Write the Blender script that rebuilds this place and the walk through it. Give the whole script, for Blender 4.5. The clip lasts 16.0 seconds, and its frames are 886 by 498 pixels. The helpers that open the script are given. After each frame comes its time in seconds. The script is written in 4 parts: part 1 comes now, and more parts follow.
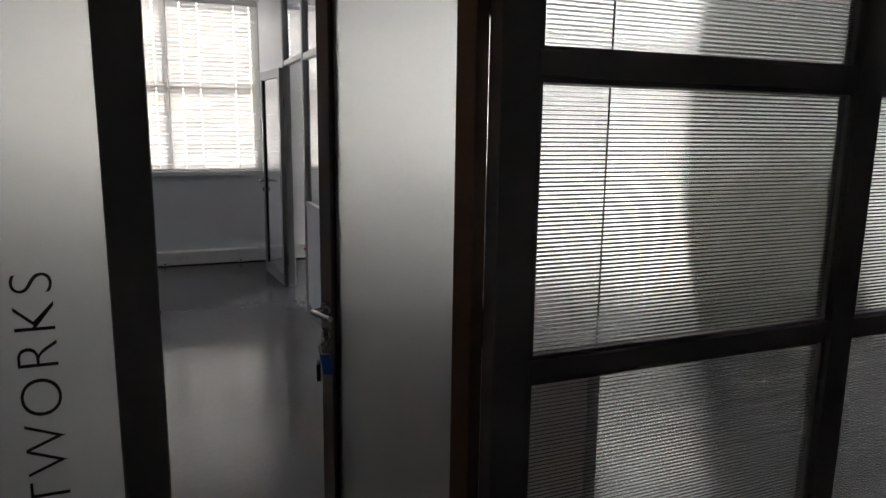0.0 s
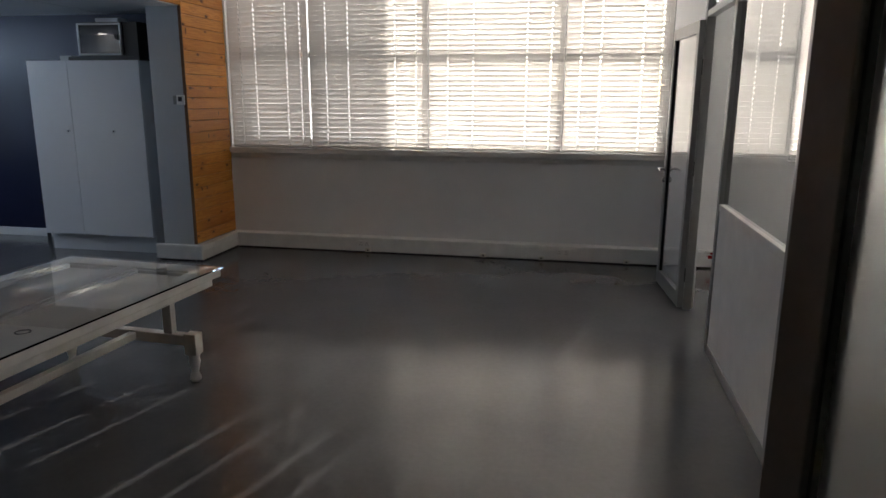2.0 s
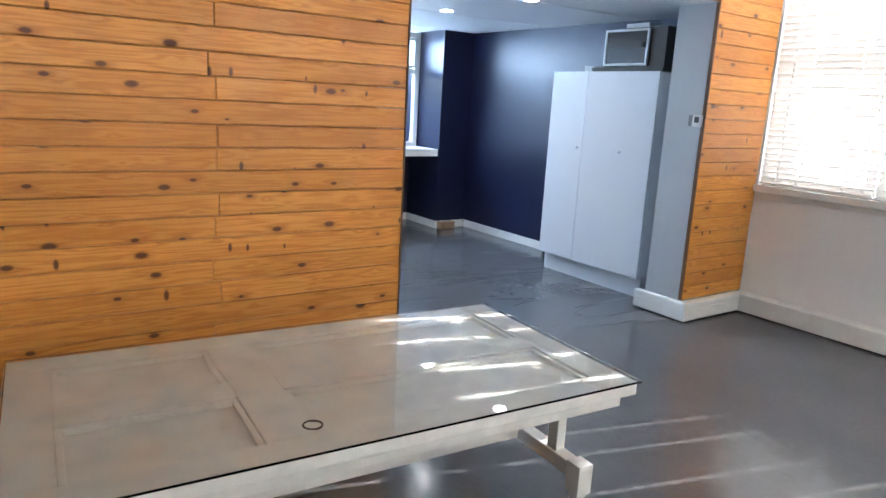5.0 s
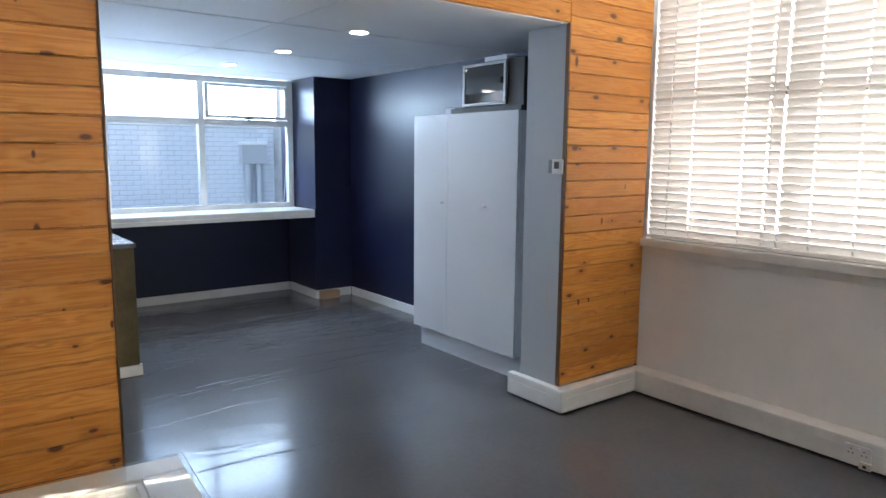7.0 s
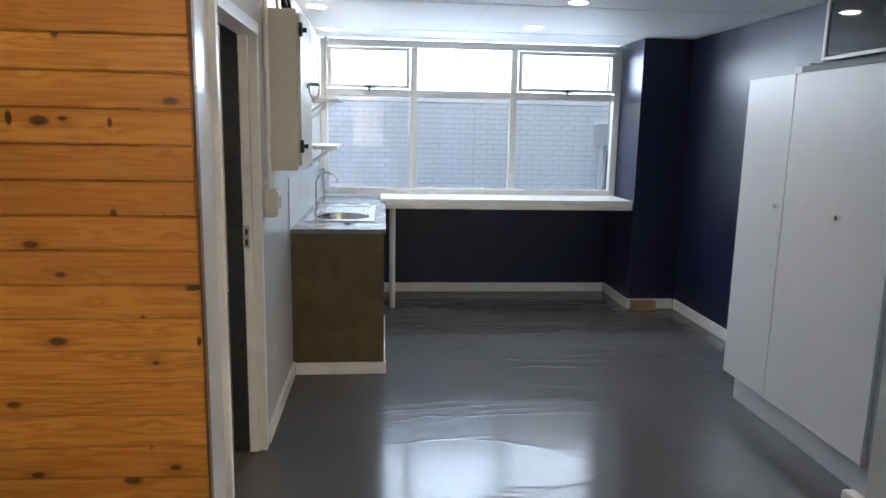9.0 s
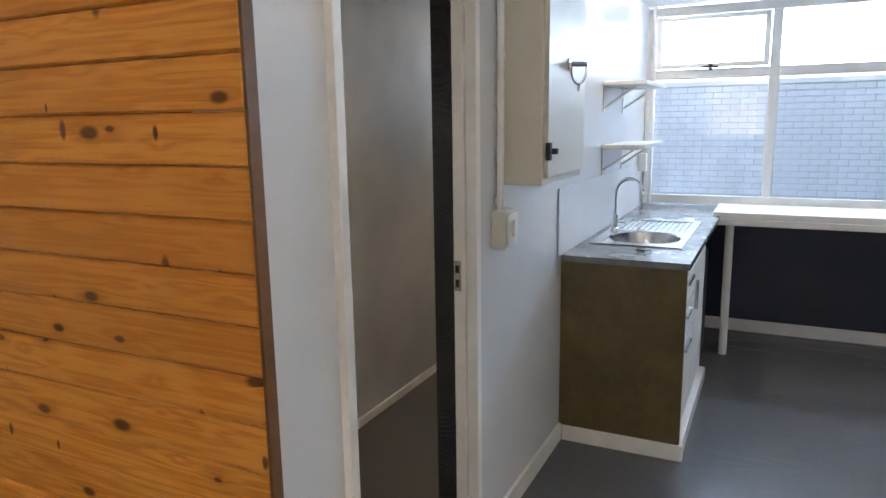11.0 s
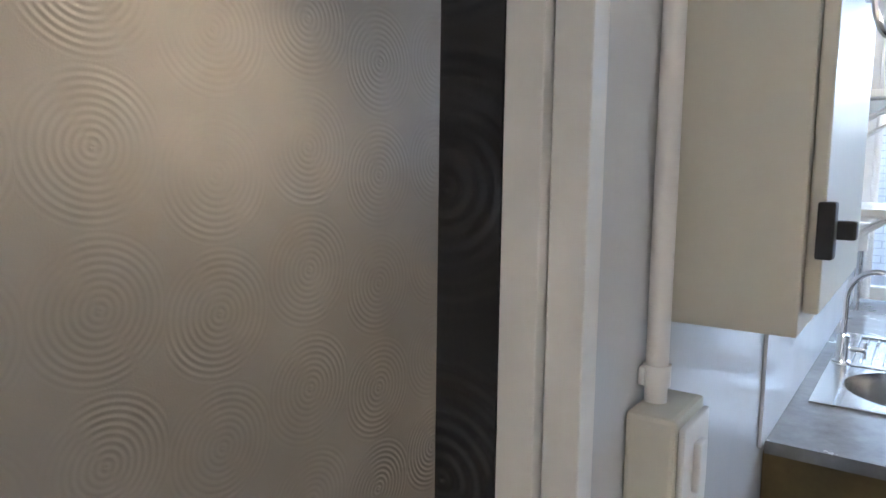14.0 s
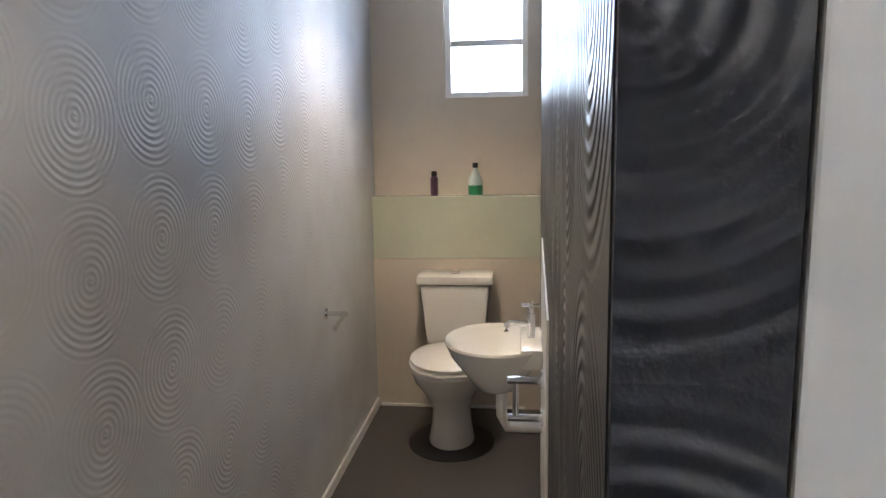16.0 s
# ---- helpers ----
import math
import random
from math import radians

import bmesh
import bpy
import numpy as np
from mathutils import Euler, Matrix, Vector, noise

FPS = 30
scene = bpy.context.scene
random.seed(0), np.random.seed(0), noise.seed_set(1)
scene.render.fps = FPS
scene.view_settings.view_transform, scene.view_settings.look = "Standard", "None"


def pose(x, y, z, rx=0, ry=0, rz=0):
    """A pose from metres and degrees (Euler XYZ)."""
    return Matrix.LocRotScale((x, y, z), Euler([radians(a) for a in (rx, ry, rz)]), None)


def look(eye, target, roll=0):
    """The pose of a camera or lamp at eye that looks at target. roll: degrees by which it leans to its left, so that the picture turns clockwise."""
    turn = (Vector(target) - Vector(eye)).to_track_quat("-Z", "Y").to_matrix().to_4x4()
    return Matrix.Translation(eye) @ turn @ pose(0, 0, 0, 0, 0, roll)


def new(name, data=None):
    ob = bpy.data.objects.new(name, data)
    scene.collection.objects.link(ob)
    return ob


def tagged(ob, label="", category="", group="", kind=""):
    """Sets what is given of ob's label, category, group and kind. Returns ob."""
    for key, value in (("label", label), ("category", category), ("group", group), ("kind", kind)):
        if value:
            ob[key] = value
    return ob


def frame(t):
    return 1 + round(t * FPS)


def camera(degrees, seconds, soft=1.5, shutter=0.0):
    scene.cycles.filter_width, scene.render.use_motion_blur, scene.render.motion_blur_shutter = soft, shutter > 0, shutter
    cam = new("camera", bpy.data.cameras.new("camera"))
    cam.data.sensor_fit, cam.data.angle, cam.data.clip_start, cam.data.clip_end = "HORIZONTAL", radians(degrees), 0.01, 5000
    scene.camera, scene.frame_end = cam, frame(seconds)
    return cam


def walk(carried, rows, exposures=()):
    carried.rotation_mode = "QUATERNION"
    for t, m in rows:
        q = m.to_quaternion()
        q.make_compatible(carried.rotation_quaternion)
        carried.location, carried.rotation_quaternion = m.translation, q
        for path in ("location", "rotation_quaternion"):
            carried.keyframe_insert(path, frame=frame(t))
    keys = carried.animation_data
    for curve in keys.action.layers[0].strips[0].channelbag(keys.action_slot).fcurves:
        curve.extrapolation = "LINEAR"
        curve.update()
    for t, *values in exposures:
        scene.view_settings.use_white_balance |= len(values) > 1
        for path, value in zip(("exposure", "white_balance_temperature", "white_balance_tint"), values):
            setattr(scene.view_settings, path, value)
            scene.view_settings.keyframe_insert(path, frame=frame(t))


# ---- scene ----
cam = camera(66.0, 16.0)
PATH = [
    (0, (-0.027, -0.008, 1.499), (0.721, 1.812, 1.141), 0.8),
    (0.5, (0.067, 0.353, 1.48), (0.581, 2.248, 1.097), 2.4),
    (1, (0.136, 0.718, 1.482), (0.443, 2.654, 1.085), 0.2),
    (1.5, (0.219, 1.062, 1.48), (0.184, 3.021, 1.074), 1.7),
    (2, (0.187, 1.34, 1.462), (-0.176, 3.259, 1.031), 0.3),
    (2.5, (0.094, 1.559, 1.452), (-0.532, 3.418, 1.063), 0.8),
    (3, (0.009, 1.735, 1.439), (-0.998, 3.412, 1.022), -0.4),
    (3.2, (-0.021, 1.821, 1.439), (-1.208, 3.374, 1.017), -0.2),
    (5.3, (-0.246, 2.889, 1.488), (-1.873, 3.977, 1.077), 2.1),
    (5.5, (-0.269, 3.006, 1.49), (-1.886, 4.115, 1.094), 0.0),
    (6, (-0.354, 3.339, 1.499), (-1.926, 4.532, 1.177), -1.2),
    (6.5, (-0.42, 3.692, 1.504), (-1.949, 4.943, 1.191), -1.4),
    (7, (-0.481, 4.015, 1.509), (-2.057, 5.214, 1.23), 0.5),
    (7.5, (-0.651, 4.295, 1.494), (-2.414, 5.197, 1.208), 0.7),
    (8, (-0.788, 4.571, 1.485), (-2.644, 5.262, 1.204), -0.7),
    (8.5, (-0.968, 4.867, 1.491), (-2.882, 5.358, 1.18), 1.6),
    (9, (-1.234, 5.086, 1.491), (-3.196, 5.26, 1.146), 1.1),
    (9.5, (-1.494, 5.274, 1.505), (-3.469, 5.202, 1.199), -0.8),
    (10, (-1.727, 5.435, 1.521), (-3.663, 5.067, 1.178), 2.9),
    (10.2, (-1.829, 5.457, 1.521), (-3.734, 4.968, 1.156), 2.0),
    (12.5, (-3.092, 5.152, 1.461), (-4.688, 3.987, 1.153), 0.1),
    (13, (-3.302, 5.061, 1.454), (-4.885, 3.882, 1.136), 0.1),
    (13.5, (-3.565, 4.911, 1.437), (-5.157, 3.739, 1.131), 0.5),
    (14, (-3.722, 4.786, 1.455), (-5.346, 3.64, 1.231), 0.8),
    (14.5, (-3.82, 4.575, 1.43), (-5.582, 3.775, 1.325), -0.5),
    (15, (-3.921, 4.427, 1.431), (-5.867, 3.972, 1.348), 1.4),
    (15.5, (-3.976, 4.377, 1.411), (-5.963, 4.163, 1.331), 0.6),
    (16, (-3.99, 4.368, 1.391), (-5.952, 4.136, 1.081), -1.0),
]
walk(cam, [(t, look(e, g, r)) for t, e, g, r in PATH],
     [(0.0, 0.7, 6100, 12), (2.0, 0.7, 6600, 12), (3.2, 0.75, 7400, 12), (4.8, 3.0, 6100, 10), (5.5, 3.0, 6000, 8), (6.5, 2.6, 6200, 10), (7.5, 2.15, 6900, 12),
      (9.5, 2.05, 7700, 14), (10.2, 2.1, 7500, 14), (12.3, 2.35, 7100, 14), (14.0, 2.4, 6800, 14), (15.0, 2.5, 6400, 14), (16.0, 2.75, 6200, 14)])

# ---- light ----
SUN_EL, SUN_DIR = radians(27.8), Vector((0.27, 0.96))
world = bpy.data.worlds.new("world")
scene.world = world
world.use_nodes = True
wn = world.node_tree
sky = wn.nodes.new("ShaderNodeTexSky")
sky.sky_type, sky.sun_disc, sky.sun_elevation = "NISHITA", False, SUN_EL
sky.sun_rotation = math.atan2(SUN_DIR.x, SUN_DIR.y)
wn.links.new(sky.outputs[0], wn.nodes["Background"].inputs[0])
wn.nodes["Background"].inputs[1].default_value = 0.15
sun = new("sun", bpy.data.lights.new("sun", "SUN"))
sun.data.energy, sun.data.angle, sun.data.color = 5.0, radians(0.4), (1, 0.95, 0.87)
h = math.cos(SUN_EL)
sd = SUN_DIR.normalized()
sun.matrix_world = look((3, 20, 12), Vector((3, 20, 12)) - Vector((sd.x * h, sd.y * h, math.sin(SUN_EL))))


def window_lamp(name, place, target, w, hgt, watts, color):
    ob = new(name, bpy.data.lights.new(name, "AREA"))
    ob.data.shape, ob.data.size, ob.data.size_y, ob.data.energy, ob.data.color = "RECTANGLE", w, hgt, watts, color
    ob.matrix_world = look(place, target)
    return ob


window_lamp("skylight_kitchen", (-7.75, 5.85, 2.08), (-6, 5.85, 1.9), 2.7, 0.50, 20, (0.50, 0.71, 1.0))
window_lamp("skylight_studio", (-1.08, 7.95, 1.9), (-1.08, 7.2, 1.85), 4.0, 1.7, 30, (1.0, 0.97, 0.94))
window_lamp("skylight_office", (4.45, 8.05, 1.9), (4.45, 6, 1.75), 4.8, 1.9, 180, (1.0, 0.97, 0.94))
window_lamp("skylight_toilet", (-7.75, 4.15, 1.93), (-6.5, 4.1, 1.75), 0.40, 0.62, 2.2, (0.66, 0.81, 1.0))

window_lamp("skylight_east", (7.35, 3.35, 1.9), (5, 3.35, 1.7), 3.4, 1.8, 105, (1.0, 0.97, 0.94))


# ---- materials ----
def N(nt, kind, **kw):
    n = nt.nodes.new(kind)
    for k, v in kw.items():
        n.inputs[int(k[1:])].default_value = v
    return n


def math_node(nt, op, a, b=0.0, c=0.0):
    n = nt.nodes.new("ShaderNodeMath")
    n.operation = op
    for i, v in enumerate((a, b, c)):
        if isinstance(v, (int, float)):
            n.inputs[i].default_value = v
        else:
            nt.links.new(v, n.inputs[i])
    return n.outputs[0]


def ramp(nt, src, stops):
    n = nt.nodes.new("ShaderNodeValToRGB")
    while len(n.color_ramp.elements) < len(stops):
        n.color_ramp.elements.new(0.5)
    for e, (p, c) in zip(n.color_ramp.elements, stops):
        e.position, e.color = p, (*c, 1)
    nt.links.new(src, n.inputs[0])
    return n.outputs[0]


def mixed(nt, fac, a, b, mode="MIX"):
    n = nt.nodes.new("ShaderNodeMix")
    n.data_type, n.blend_type = "RGBA", mode
    for i, v in ((0, fac), (6, a), (7, b)):
        if isinstance(v, (int, float)):
            n.inputs[i].default_value = v
        elif isinstance(v, tuple):
            n.inputs[i].default_value = (*v, 1)
        else:
            nt.links.new(v, n.inputs[i])
    return n.outputs[2]


def surface(name, base, rough=0.5, metal=0.0, var=0.12, scale=3.0, fine=60.0, bump=0.05, coat=0.0, rvar=0.1, spec=0.5):
    """Painted or plain surface: stains and grain at two scales, varied gloss, fine relief."""
    m = bpy.data.materials.new(name)
    m.use_nodes = True
    nt = m.node_tree
    p = nt.nodes["Principled BSDF"]
    co = nt.nodes.new("ShaderNodeTexCoord").outputs["Object"]
    a, b = N(nt, "ShaderNodeTexNoise", i2=scale, i3=5.0, i4=0.6), N(nt, "ShaderNodeTexNoise", i2=fine, i3=3.0)
    for n in (a, b):
        nt.links.new(co, n.inputs[0])
    lo, hi = tuple(c * (1 - var) for c in base), tuple(min(1, c * (1 + var)) for c in base)
    col = ramp(nt, a.outputs[0], ((0.3, lo), (0.7, hi)))
    col = mixed(nt, 0.25 * min(1, var * 4), col, b.outputs[0], "SOFT_LIGHT")
    nt.links.new(col, p.inputs["Base Color"])
    r = math_node(nt, "MULTIPLY_ADD", a.outputs[0], rvar * 2, rough - rvar)
    nt.links.new(r, p.inputs["Roughness"])
    p.inputs["Metallic"].default_value, p.inputs["Coat Weight"].default_value = metal, coat
    p.inputs["Specular IOR Level"].default_value = spec
    if bump:
        bn = N(nt, "ShaderNodeBump", i0=bump, i1=0.002)
        nt.links.new(b.outputs[0], bn.inputs[3])
        nt.links.new(bn.outputs[0], p.inputs["Normal"])
    return m


def glass(name, color=(1, 1, 1), rough=0.0, ior=1.45):
    m = bpy.data.materials.new(name)
    m.use_nodes = True
    nt = m.node_tree
    p = nt.nodes["Principled BSDF"]
    p.inputs["Base Color"].default_value = (*color, 1)
    p.inputs["Roughness"].default_value, p.inputs["IOR"].default_value = rough, ior
    p.inputs["Transmission Weight"].default_value = 1.0
    return m


def pine_material():
    m = bpy.data.materials.new("varnished_pine")
    m.use_nodes = True
    nt = m.node_tree
    p = nt.nodes["Principled BSDF"]
    co = nt.nodes.new("ShaderNodeTexCoord").outputs["Object"]
    rnd = nt.nodes.new("ShaderNodeObjectInfo").outputs["Random"]
    off = nt.nodes.new("ShaderNodeCombineXYZ")
    for i, k in enumerate((13.0, 71.0, 37.0)):
        nt.links.new(math_node(nt, "MULTIPLY", rnd, k), off.inputs[i])
    v = nt.nodes.new("ShaderNodeVectorMath")
    v.operation = "ADD"
    nt.links.new(co, v.inputs[0])
    nt.links.new(off.outputs[0], v.inputs[1])

    def stretched(sx, sy, sz):
        mp = nt.nodes.new("ShaderNodeMapping")
        mp.inputs[3].default_value = (sx, sy, sz)
        nt.links.new(v.outputs[0], mp.inputs[0])
        return mp.outputs[0]
    # knots: scattered small round ones, and a few narrow spikes across the board
    sv = nt.nodes.new("ShaderNodeSeparateXYZ")
    nt.links.new(v.outputs[0], sv.inputs[0])

    def knots(ky, kz, r0, r1, share):
        cv = nt.nodes.new("ShaderNodeCombineXYZ")
        nt.links.new(math_node(nt, "MULTIPLY", sv.outputs[1], ky), cv.inputs[0])
        nt.links.new(math_node(nt, "MULTIPLY", sv.outputs[2], kz), cv.inputs[1])
        vo = nt.nodes.new("ShaderNodeTexVoronoi")
        vo.voronoi_dimensions = "2D"
        vo.inputs["Scale"].default_value = 1.0
        nt.links.new(cv.outputs[0], vo.inputs[0])
        sep = nt.nodes.new("ShaderNodeSeparateColor")
        nt.links.new(vo.outputs["Color"], sep.inputs[0])
        rad = math_node(nt, "MULTIPLY_ADD", sep.outputs[0], r1 - r0, r0)
        on = math_node(nt, "LESS_THAN", sep.outputs[1], share)
        k = math_node(nt, "MAXIMUM", math_node(nt, "SUBTRACT", 1.0, math_node(nt, "DIVIDE", vo.outputs["Distance"], rad)), 0.0)
        return math_node(nt, "MULTIPLY", k, on), vo.outputs["Distance"], on
    ka, dist, on_a = knots(4.6, 9.0, 0.05, 0.17, 0.34)
    kb, _, _ = knots(10.0, 4.5, 0.05, 0.16, 0.14)
    knot = math_node(nt, "MINIMUM", math_node(nt, "MULTIPLY", math_node(nt, "MAXIMUM", ka, kb), 2.2), 1.0)
    halo = math_node(nt, "MULTIPLY", math_node(nt, "MAXIMUM", math_node(nt, "SUBTRACT", 1.0, math_node(nt, "MULTIPLY", dist, 3.2)), 0.0), on_a)
    # grain lines swirl round the knots
    warp = math_node(nt, "DIVIDE", 0.35, math_node(nt, "ADD", dist, 0.25))
    gz = nt.nodes.new("ShaderNodeTexNoise")
    gz.inputs[2].default_value, gz.inputs[3].default_value = 1.0, 4.0
    nt.links.new(stretched(6, 0.9, 26), gz.inputs[0])
    rings = math_node(nt, "SINE", math_node(nt, "ADD", math_node(nt, "MULTIPLY", gz.outputs[0], 38.0), math_node(nt, "MULTIPLY", warp, 7.0)))
    fine = nt.nodes.new("ShaderNodeTexNoise")
    fine.inputs[2].default_value, fine.inputs[3].default_value = 1.0, 6.0
    nt.links.new(stretched(60, 3, 260), fine.inputs[0])
    g = math_node(nt, "MULTIPLY_ADD", rings, 0.17, math_node(nt, "MULTIPLY_ADD", fine.outputs[0], 0.5, 0.25))
    col = ramp(nt, g, ((0.15, (0.76, 0.36, 0.080)), (0.5, (0.68, 0.275, 0.048)), (0.85, (0.48, 0.150, 0.020))))
    col = mixed(nt, math_node(nt, "MULTIPLY", rnd, 0.55), col, (0.42, 0.145, 0.022))
    col = mixed(nt, math_node(nt, "MULTIPLY", halo, 0.55), col, (0.34, 0.11, 0.018))
    col = mixed(nt, math_node(nt, "MULTIPLY", knot, 0.92), col, (0.095, 0.026, 0.008))
    nt.links.new(col, p.inputs["Base Color"])
    p.inputs["Roughness"].default_value = 0.38
    p.inputs["Specular IOR Level"].default_value = 0.4
    b = N(nt, "ShaderNodeBump", i0=0.12, i1=0.001)
    nt.links.new(g, b.inputs[3])
    nt.links.new(b.outputs[0], p.inputs["Normal"])
    return m


def ripple_paper(name, base, metal, rough, axis, du0, dz0, relief, pitch=0.0145, sides=0.9):
    """Wallpaper embossed with rows of concentric rings."""
    m = bpy.data.materials.new(name)
    m.use_nodes = True
    nt = m.node_tree
    p = nt.nodes["Principled BSDF"]
    co = nt.nodes.new("ShaderNodeTexCoord").outputs["Object"]
    sp = nt.nodes.new("ShaderNodeSeparateXYZ")
    nt.links.new(co, sp.inputs[0])
    u = math_node(nt, "DIVIDE", math_node(nt, "ADD", sp.outputs[axis], du0), 0.254)
    col = math_node(nt, "FLOOR", u)
    ph = math_node(nt, "FRACT", math_node(nt, "MULTIPLY", math_node(nt, "SINE", math_node(nt, "MULTIPLY", col, 3.7)), 0.12))
    v = math_node(nt, "ADD", math_node(nt, "DIVIDE", math_node(nt, "ADD", sp.outputs[2], dz0), 0.29), ph)
    du = math_node(nt, "MULTIPLY", math_node(nt, "SUBTRACT", math_node(nt, "FRACT", u), 0.5), 0.254)
    dv = math_node(nt, "MULTIPLY", math_node(nt, "SUBTRACT", math_node(nt, "FRACT", v), 0.5), 0.29)
    d = math_node(nt, "SQRT", math_node(nt, "ADD", math_node(nt, "MULTIPLY", du, du), math_node(nt, "MULTIPLY", dv, dv)))
    rip = math_node(nt, "SINE", math_node(nt, "MULTIPLY", d, 2 * math.pi / pitch))
    fade = math_node(nt, "MULTIPLY", math_node(nt, "MAXIMUM", math_node(nt, "SUBTRACT", 0.150, d), 0.0), 30.0)
    hgt = math_node(nt, "MULTIPLY", rip, math_node(nt, "MINIMUM", fade, 1.0))
    # ring relief fades at the sides, imitating how light from above picks out arcs
    hgt = math_node(nt, "MULTIPLY", hgt, math_node(nt, "MULTIPLY_ADD", math_node(nt, "DIVIDE", math_node(nt, "ABSOLUTE", dv), math_node(nt, "MAXIMUM", d, 0.004)), 1.0 - sides, sides))
    nz = N(nt, "ShaderNodeTexNoise", i2=2.2, i3=5.0)
    nt.links.new(co, nz.inputs[0])
    fn = N(nt, "ShaderNodeTexNoise", i2=240.0, i3=2.0)
    nt.links.new(co, fn.inputs[0])
    b = N(nt, "ShaderNodeBump", i0=relief, i1=0.0022)
    nt.links.new(math_node(nt, "ADD", hgt, math_node(nt, "MULTIPLY", fn.outputs[0], 0.35)), b.inputs[3])
    nt.links.new(b.outputs[0], p.inputs["Normal"])
    nt.links.new(ramp(nt, nz.outputs[0], ((0.3, tuple(c * 0.85 for c in base)), (0.7, tuple(c * 1.12 for c in base)))), p.inputs["Base Color"])
    p.inputs["Metallic"].default_value = metal
    nt.links.new(math_node(nt, "MULTIPLY_ADD", nz.outputs[0], 0.14, rough - 0.07), p.inputs["Roughness"])
    return m


def floor_material():
    m = bpy.data.materials.new("grey_floor_paint")
    m.use_nodes = True
    nt = m.node_tree
    p = nt.nodes["Principled BSDF"]
    co = nt.nodes.new("ShaderNodeTexCoord").outputs["Object"]
    a, b = N(nt, "ShaderNodeTexNoise", i2=0.9, i3=6.0, i4=0.62), N(nt, "ShaderNodeTexNoise", i2=34.0, i3=4.0)
    c = N(nt, "ShaderNodeTexNoise", i2=1.6, i3=2.0)
    for n in (a, b, c):
        nt.links.new(co, n.inputs[0])
    # long soft creases in the sheet
    mp = nt.nodes.new("ShaderNodeMapping")
    mp.inputs[3].default_value = (2.6, 0.55, 1)
    mp.inputs[2].default_value = (0, 0, radians(12))
    nt.links.new(co, mp.inputs[0])
    cr = N(nt, "ShaderNodeTexNoise", i2=1.0, i3=3.0, i8=1.2)
    nt.links.new(mp.outputs[0], cr.inputs[0])
    crease = math_node(nt, "POWER", math_node(nt, "SUBTRACT", 1.0, math_node(nt, "ABSOLUTE", math_node(nt, "MULTIPLY_ADD", cr.outputs[0], 2.0, -1.0))), 22.0)
    sp = nt.nodes.new("ShaderNodeSeparateXYZ")
    nt.links.new(co, sp.inputs[0])
    kitchen = math_node(nt, "LESS_THAN", sp.outputs[0], -3.2)
    crease = math_node(nt, "MULTIPLY", crease, kitchen)
    col = ramp(nt, a.outputs[0], ((0.3, (0.098, 0.100, 0.106)), (0.7, (0.125, 0.127, 0.132))))
    col = mixed(nt, 0.12, col, b.outputs[0], "SOFT_LIGHT")
    nt.links.new(col, p.inputs["Base Color"])
    nt.links.new(math_node(nt, "MULTIPLY_ADD", a.outputs[0], 0.12, 0.10), p.inputs["Roughness"])
    p.inputs["Specular IOR Level"].default_value = 0.5
    bn = N(nt, "ShaderNodeBump", i0=0.28, i1=0.004)
    nt.links.new(math_node(nt, "ADD", math_node(nt, "MULTIPLY", crease, 0.8), math_node(nt, "MULTIPLY_ADD", c.outputs[0], 0.8, math_node(nt, "MULTIPLY", b.outputs[0], 0.03))), bn.inputs[3])
    nt.links.new(bn.outputs[0], p.inputs["Normal"])
    return m


def translucent_slat():
    """Thin white plastic that lets some light through."""
    m = surface("white_blind_slat", (0.80, 0.79, 0.77), 0.45, var=0.04, scale=3, bump=0.0)
    nt = m.node_tree
    t = nt.nodes.new("ShaderNodeBsdfTranslucent")
    t.inputs[0].default_value = (0.88, 0.86, 0.83, 1)
    mx = nt.nodes.new("ShaderNodeMixShader")
    mx.inputs[0].default_value = 0.33
    nt.links.new(nt.nodes["Principled BSDF"].outputs[0], mx.inputs[1])
    nt.links.new(t.outputs[0], mx.inputs[2])
    nt.links.new(mx.outputs[0], nt.nodes["Material Output"].inputs[0])
    return m


def brick_paint():
    m = surface("painted_brick", (0.72, 0.75, 0.79), 0.7, var=0.16, scale=1.2, fine=40, bump=0.25)
    return m


def glow(name, color, strength):
    m = bpy.data.materials.new(name)
    m.use_nodes = True
    p = m.node_tree.nodes["Principled BSDF"]
    p.inputs["Emission Color"].default_value, p.inputs["Emission Strength"].default_value = (*color, 1), strength
    return m


FLOOR, PINE = floor_material(), pine_material()
WHITE = surface("white_wall_paint", (0.81, 0.81, 0.80), 0.45, var=0.05, scale=1.5, fine=90, bump=0.12)
GLOSSW = surface("white_gloss_wall", (0.70, 0.72, 0.74), 0.22, var=0.04, scale=1.2, fine=70, bump=0.06)
CEIL = surface("ceiling_paint", (0.80, 0.81, 0.82), 0.6, var=0.03, scale=1.0, fine=120, bump=0.1)
GREYP = surface("grey_pillar_paint", (0.46, 0.48, 0.50), 0.5, var=0.05, scale=1.5, fine=90, bump=0.12)
NAVY = surface("navy_wall_paint", (0.010, 0.013, 0.042), 0.36, var=0.15, scale=1.4, fine=110, bump=0.15)
TRIM = surface("white_trim", (0.78, 0.77, 0.74), 0.35, var=0.07, scale=6, fine=50, bump=0.08)
CREAM = surface("cream_enamel", (0.66, 0.63, 0.54), 0.4, var=0.05, scale=3, bump=0.06)
LAMINATE = surface("white_laminate", (0.66, 0.67, 0.69), 0.33, var=0.015, scale=2, bump=0.03, rvar=0.01)
